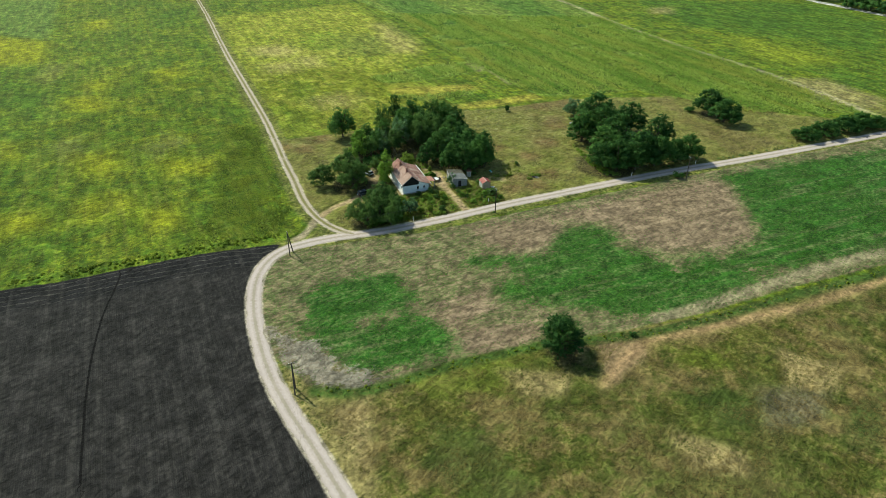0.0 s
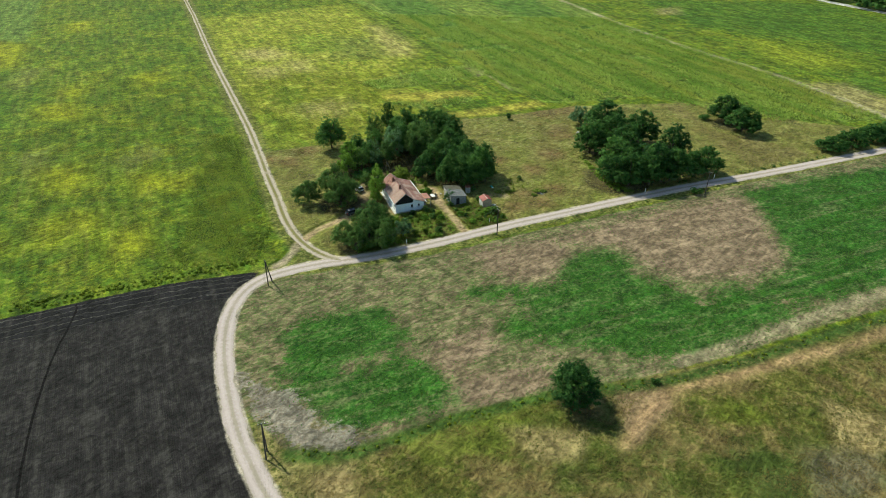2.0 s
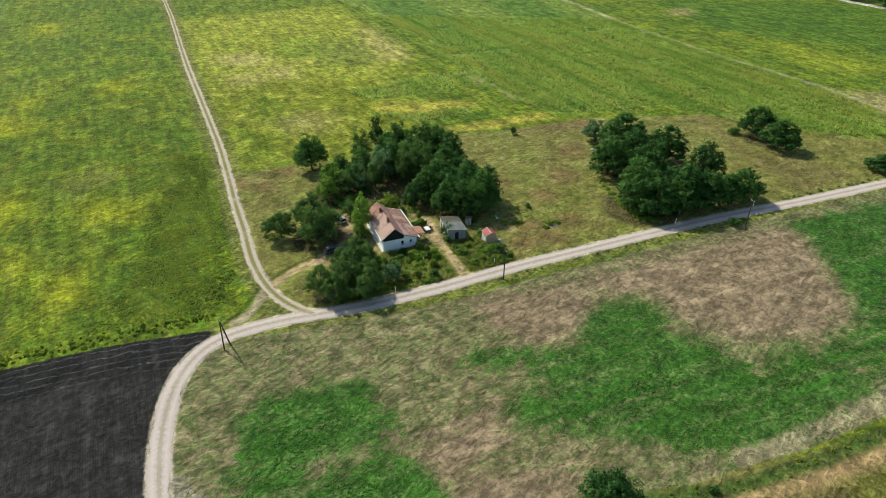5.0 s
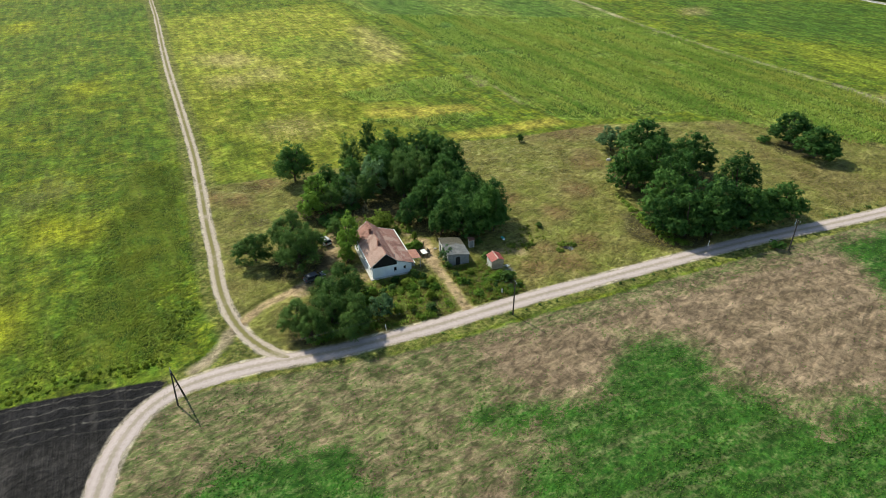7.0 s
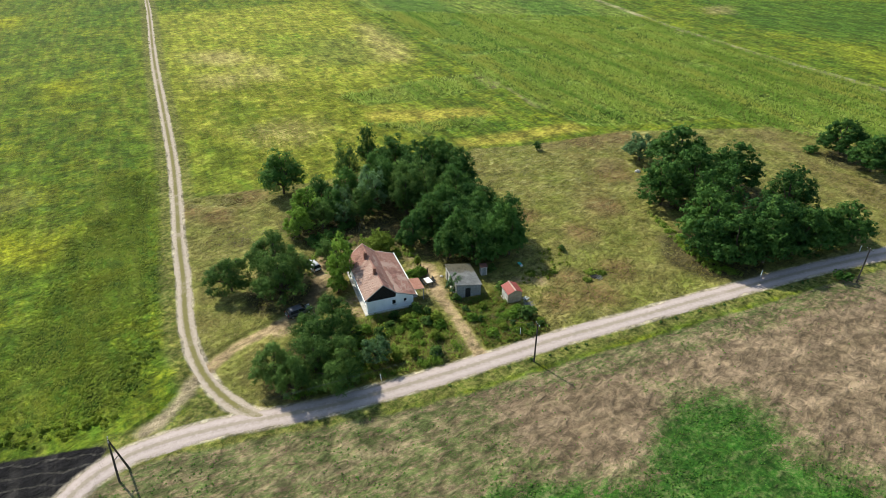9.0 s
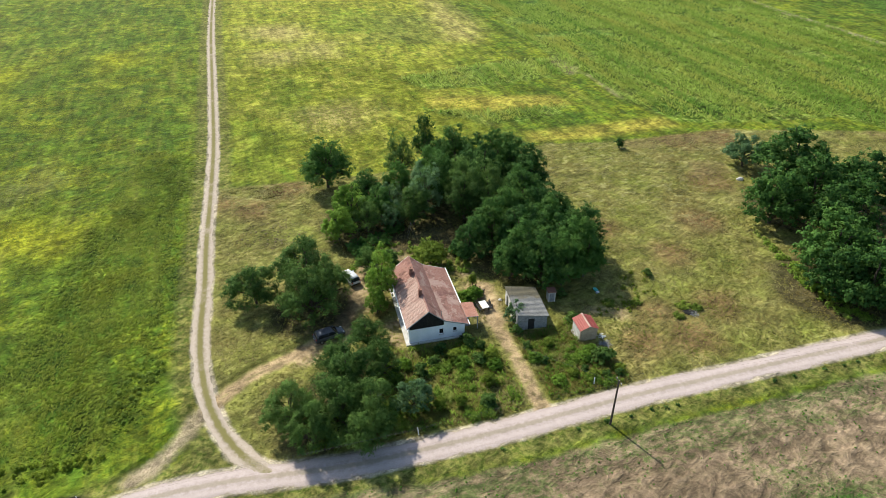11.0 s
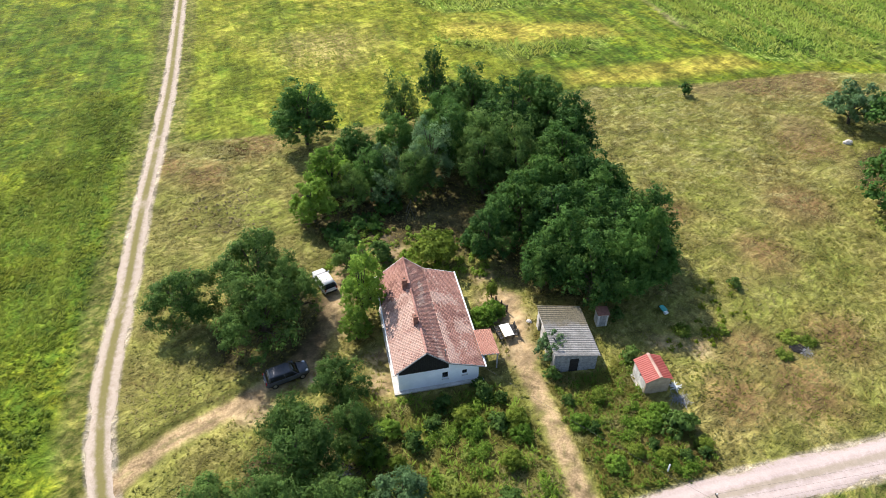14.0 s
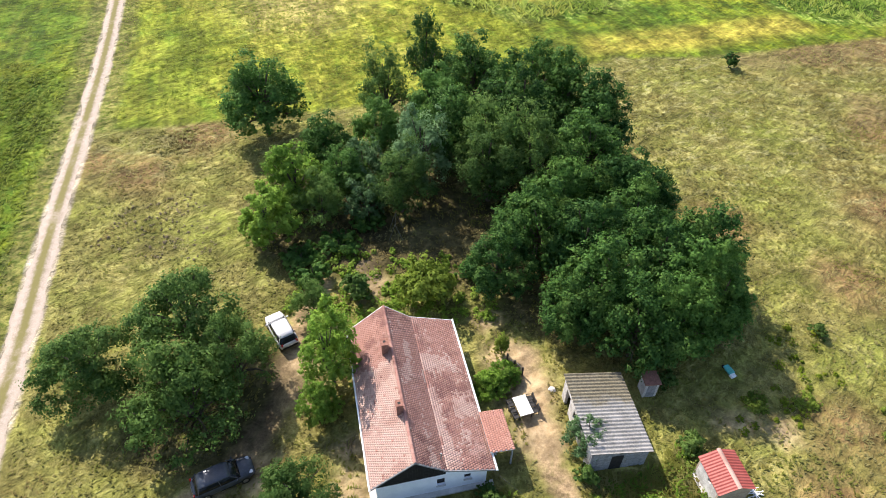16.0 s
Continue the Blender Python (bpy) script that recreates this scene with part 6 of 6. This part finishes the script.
# ---- low growth ----
def scatter(area, count, rng, avoid=(), fade=0.0):
    """Random places inside an area, none closer than given to the lines in avoid."""
    a = np.array(area)
    p = rng.uniform(a.min(0), a.max(0), (count * 3, 2))
    keep = inside(p, [tuple(q) for q in area])
    for line, d in avoid:
        keep &= line_distance(p, line) > d
    p = p[keep][:count]
    if fade:
        p = p[line_distance(p, area + area[:1]) > fade * rng.random(len(p)) ** 2]
    return p


def off_house(p):
    c, s = math.cos(radians(20.7)), math.sin(radians(20.7))
    x, y = c * (p[:, 0] + 11.82) + s * (p[:, 1] - 165.05), -s * (p[:, 0] + 11.82) + c * (p[:, 1] - 165.05)
    return p[~((x > -0.8) & (x < 10.8) & (y > -0.7) & (y < 14.5))]


def tufts(name, p, height, blades, wide, lean, material, label, rng, wind=None):
    """Grass: blades in tufts at places p, leaning all ways or with the wind."""
    n = len(p) * blades
    base = np.repeat(np.column_stack([p, np.zeros(len(p))]), blades, 0)
    hh = np.repeat(height * rng.uniform(0.5, 1.3, len(p)), blades) * rng.uniform(0.7, 1.1, n)
    ang = rng.uniform(0, 2 * np.pi, n) if wind is None else wind + 0.75 * rng.standard_normal(n) + np.repeat(0.5 * np.sin(p[:, 0] * 0.3 + 1.3 * np.sin(p[:, 1] * 0.21)), blades)
    out = np.column_stack([np.cos(ang), np.sin(ang), np.zeros(n)])
    across = np.column_stack([-np.sin(ang), np.cos(ang), np.zeros(n)]) * (wide * rng.uniform(0.6, 1.3, n))[:, None]
    foot = base + out * rng.uniform(0, 0.12, n)[:, None]
    mid = foot + out * (lean * hh * 0.5)[:, None] + np.array([0, 0, 1]) * (hh * 0.52)[:, None]
    tip = foot + out * (lean * hh)[:, None] + np.array([0, 0, 1]) * (hh * 0.95)[:, None]
    v, soft = faced(np.stack([foot - across * 0.4, mid - across, tip, mid + across], 1).reshape(-1, 3), np.array([0, 0, 1.0]) + 0.22 * rng.standard_normal((n, 3)))
    return tagged(new(name, mesh_of(name, v, quad_faces(n), material, normals=soft)), label, "grass", kind="stuff")


def weeds(name, p, size, leaves, leaf, material, label, seed):
    """Leafy plants, each a small mound of leaves."""
    rng = np.random.default_rng(seed)
    n = len(p) * leaves
    s = np.repeat(size * rng.uniform(0.45, 1.35, len(p)), leaves)
    d = rng.standard_normal((n, 3))
    d[:, 2] = np.abs(d[:, 2])
    d /= np.linalg.norm(d, axis=1, keepdims=True)
    c = np.repeat(np.column_stack([p, np.zeros(len(p))]), leaves, 0) + d * (s * rng.uniform(0.4, 1.0, n))[:, None] * np.array([0.85, 0.85, 1.15])
    v, soft = faced(leaf_quads(c, d * 0.5 + rng.standard_normal((n, 3)) * 0.35 + (0, 0, 0.9), leaf * rng.uniform(0.5, 1.3, n), rng), d * 0.7 + (0, 0, 0.5) + 0.3 * rng.standard_normal((n, 3)))
    return tagged(new(name, mesh_of(name, v, quad_faces(n), material, normals=soft)), label, "weeds", kind="stuff")


R = np.random.default_rng(21)
LANES = ((ROAD_S, 2.4), (TRACK_S, 1.7), (DRIVE, 1.3), (PATH_WEST, 1.3), (SPUR_S, 1.2))
def clumped(area, count, share):
    """Places gathered in clumps, with gaps between."""
    p = scatter(area, count, R, LANES, 1.5)
    k = np.array([noise.noise(Vector((x * 0.42, y * 0.42, 3.1))) for x, y in p])
    return p[k > np.quantile(k, 1 - share - 0.12 * R.random(len(p)))]


weeds("garden_weeds", off_house(clumped(GARDEN, 900, 0.22)), 0.75, 95, 0.10, WEED, "overgrown green weeds in the front garden", 1)
weeds("yellow_weeds", off_house(scatter(GARDEN, 90, R, LANES, 2.0)), 0.5, 50, 0.10, LEAF_YELLOW, "yellowing weeds among straw in the front garden", 12)
weeds("yellow_weeds", off_house(scatter(GARDEN_EAST, 110, R, LANES, 2.0)), 0.5, 50, 0.10, LEAF_YELLOW, "yellowing weeds among straw beside the driveway", 13)
weeds("garden_weeds", off_house(clumped(GARDEN_EAST, 620, 0.15)), 0.6, 80, 0.10, WEED, "green and yellowing weeds beside the driveway", 2)
tufts("garden_grass", off_house(scatter(GARDEN, 3200, R, LANES)), 0.32, 4, 0.05, 1.4, DRY, "tall straw-coloured grass in the front garden", R)
tufts("garden_grass", off_house(scatter(GARDEN_EAST, 2600, R, LANES)), 0.30, 4, 0.05, 1.4, DRY, "tall straw-coloured grass beside the driveway", R)
north = [(-24, 182), (-14, 180), (-4, 184), (-8, 192), (-22, 190)]
weeds("undergrowth", off_house(scatter(north, 160, R, LANES)), 0.6, 50, 0.14, WEED, "green undergrowth behind the house", 3)
tufts("garden_grass", off_house(scatter(GARDEN, 800, R, LANES, 1.0)), 0.6, 4, 0.07, 0.7, WEED, "tall fresh grass in the front garden", R)
tufts("garden_grass", off_house(scatter(GARDEN_EAST, 420, R, LANES, 1.0)), 0.55, 4, 0.07, 0.7, WEED, "tall fresh grass beside the driveway", R)
for x, y, r in ((27.6, 178.6, 1.1), (26.6, 176.0, 0.7), (29.4, 178.2, 0.8), (16.6, 178.0, 1.0), (20.5, 178.6, 1.0)):
    ring = [(x + r * math.cos(a), y + r * math.sin(a)) for a in (0, 1.05, 2.1, 3.15, 4.2, 5.25)]
    weeds("weed_clump", scatter(ring, 26, R), 0.42, 40, 0.10, LEAF_YELLOW, "yellow-green weed clump in the dry yard", int(x * 7))
verge = [(-3, 146.6), (9, 151.6), (24, 158.6), (45, 167.2), (70, 177.2), (71, 178.6), (45, 169.4), (24, 160.6), (9, 153.2), (-3, 147.8)]
weeds("verge_weeds", scatter(verge, 560, R, ((ROAD_S, 2.5),)), 0.32, 36, 0.11, LEAF_FRESH, "green weeds along the road verge", 4)
verge2 = [(70, 184.5), (90, 190.5), (122, 203), (122, 200.6), (90, 188.8), (70, 182.6)]
weeds("verge_weeds", scatter(verge2, 160, R, ((ROAD_S, 2.3),)), 0.8, 36, 0.16, LEAF_FRESH, "green weeds along the road verge", 5)
hedge_strip = [(x, y + 1.2) for x, y in HEDGE_LINE[:-1]] + [(x, y - 1.2) for x, y in HEDGE_LINE[-2::-1]]
weeds("ditch_weeds", scatter(hedge_strip, 420, R), 0.35, 30, 0.13, GRASS, "green weeds along the ditch", 6)
weeds("black_edge_weeds", scatter([(-101, 118.5), (-79, 126.5), (-55, 136), (-43, 140), (-43, 143), (-56, 139.5), (-79, 130.5), (-101, 122)], 420, R, LANES), 0.55, 30, 0.16, GRASS, "tall green weeds beside the ploughed field", 7)

for k, (x, y) in enumerate(off_house(scatter(GARDEN, 30, R, ((DRIVE, 2.2), (ROAD_S, 4.0))))):
    plant(["shrub", "bright", "shrub", "yellow"][k % 4], float(x), float(y), 1.3 + 0.25 * (k % 4), 1.0 + 0.15 * (k % 3), ["leafy green garden shrub", "light green garden shrub", "leafy green garden shrub", "yellow-green garden shrub"][k % 4] + " among tall weeds", *BUSH, "garden shrubs")
for k, (x, y) in enumerate(scatter(GARDEN_EAST, 20, R, ((DRIVE, 2.2), (ROAD_S, 4.0)))):
    plant(["shrub", "yellow", "bright"][k % 3], float(x), float(y), 1.0 + 0.2 * (k % 3), 0.8 + 0.15 * (k % 3), ["leafy green", "yellow-green", "light green"][k % 3] + " shrub in the garden beside the driveway", *BUSH, "garden shrubs")


def crop_places(count):
    """Places of the young crop: dense on the green patches, sparse on bare soil."""
    p = scatter(CROP[:14] + [(130, 140), (130, 197)] + CROP[16:], count, R, ((ROAD_S, 3.0),))
    green = np.min([area_distance(p, a) for a in GREENS], axis=0)
    bare = np.min([area_distance(p, a) for a in BROWNS + GREYS], axis=0)
    share = np.clip(0.34 - green / 14, 0.16, 0.62) * np.clip(0.55 + bare / 10, 0.18, 1.0)
    lump = 0.5 + 0.5 * np.sin(p[:, 0] * 0.9 + 2 * np.sin(p[:, 1] * 0.5)) * np.sin(p[:, 1] * 1.1 + 2 * np.sin(p[:, 0] * 0.4))
    return p[R.random(len(p)) < share * (0.45 + lump)]


weeds("crop_sprouts", crop_places(60000), 0.08, 5, 0.12, SPROUT, "young dark green crop plants on dry soil", 8)

weeds("dead_brush", scatter([(-46, 187), (-34, 186), (-33, 192), (-40, 197), (-46, 194)], 150, R, LANES), 0.2, 26, 0.06, BRUSH, "grey-brown dead brushwood in dry grass", 9)
tufts("pale_grass", scatter([(-54, 205), (-44, 203), (-44, 209.5), (-54, 206.5)], 160, R, LANES), 0.26, 5, 0.08, 1.6, DRY, "pale tall grass clumps beside the track", R)
weeds("nettles", scatter([(44, 204), (46, 190), (50, 178), (55, 177.5), (52, 182), (46, 198)], 240, R, LANES), 0.7, 40, 0.15, WEED, "tall green nettles at the grove edge", 10)
weeds("yard_weeds", scatter([(17, 173), (24, 180), (24, 186), (20, 187), (14, 176)], 34, R, LANES), 0.5, 36, 0.12, GRASS, "yellow-green weeds in the dry yard", 11)

meadow_near = [(-112, 118), (-79, 127), (-44, 140.5), (-40, 150), (-46, 170), (-58, 200), (-96, 290), (-150, 300), (-150, 104)]
tufts("meadow_grass", scatter(meadow_near, 36000, R, LANES, 26), 0.13, 3, 0.085, 2.2, GRASS, "tall yellow-green meadow grass", R)
meadow_east = [(-57, 209), (-43, 213), (-25, 220), (0, 234), (-8, 262), (-22, 292), (-60, 300), (-92, 290), (-70, 236)]
tufts("meadow_grass", scatter(meadow_east, 22000, R, LANES, 14), 0.16, 3, 0.075, 2.2, LIME_GRASS, "tall yellow-green meadow grass", R)
tufts("dry_grass", off_house(scatter(YARD, 52000, R, LANES, 5)), 0.15, 3, 0.055, 2.0, DRY, "dry straw-coloured grass of the yard", R, 0.75)
track_side = [(-44, 141), (-41, 150), (-46.5, 168), (-52, 182), (-60, 202), (-68, 222), (-84, 222), (-78, 200), (-72, 180), (-66, 160), (-66, 136)]
tufts("meadow_grass", scatter(track_side, 10000, R, LANES, 20), 0.24, 3, 0.07, 2.2, GRASS, "tall leaning olive-green grass beside the track", R, 0.75)
tufts("meadow_grass", scatter(track_side, 13000, R, LANES, 20), 0.22, 3, 0.06, 2.4, LIME_GRASS, "yellowing tall grass beside the track", R, 0.75)
weeds("flowering_weeds", scatter([(-45.5, 159), (-43, 161), (-42.4, 155), (-42.6, 147), (-46, 146), (-48.5, 153)], 90, R, LANES, 2.0), 0.5, 40, 0.10, LEAF_YELLOW, "yellow flowering weeds beside the track", 15)
pasture_area = [(-14, 66), (-26, 82), (-16, 84), (2, 92), (20, 98), (56, 105), (104, 122), (112, 118), (80, 70), (68, 58), (-8, 58)]
tufts("pasture_grass", scatter(pasture_area, 26000, R, ((ROAD_S, 2.4), (DIRT, 2.2)), 6), 0.16, 3, 0.065, 1.3, ROUGH, "rough brown-green pasture grass", R)


def maize(area, seed, label, way=(-0.414, 0.910)):
    """Rows of maize plants, each a tuft of arching blades."""
    rng = np.random.default_rng(seed)
    a = np.array(area)
    d = np.array(way)
    e = np.array((d[1], -d[0]))
    su, sv = a @ d, a @ e
    u, v = np.meshgrid(np.arange(su.min(), su.max(), 0.9), np.arange(sv.min(), sv.max(), 1.5))
    p = (u.ravel()[:, None] * d + v.ravel()[:, None] * e) + rng.normal(0, 0.14, (u.size, 2))
    p = p[inside(p, area) & (rng.random(len(p)) < 0.85)]
    gaps = np.array([noise.noise(Vector((x * 0.08, y * 0.08, 7.7))) for x, y in p])
    p = p[(line_distance(p, area + area[:1]) > 2.5 * rng.random(len(p)) ** 2) & (gaps > -0.32 - 0.2 * rng.random(len(p)))]
    tufts("maize", p, 1.15, 5, 0.15, 1.0, MAIZE, label, rng)


maize([(-36, 410), (-12, 369), (5, 318), (19, 294), (28, 269), (41, 254), (52, 254), (82, 261), (94.4, 249), (115, 233), (141, 232), (162, 236), (156, 261), (143, 294), (122, 334), (96, 400)], 3, "pale green maize in straight rows")
maize(CORN[1], 4, "short block of pale green maize", (0.91, 0.41))
maize(CORN[2], 5, "narrow strip of pale green maize behind the grove", (0.93, 0.36))
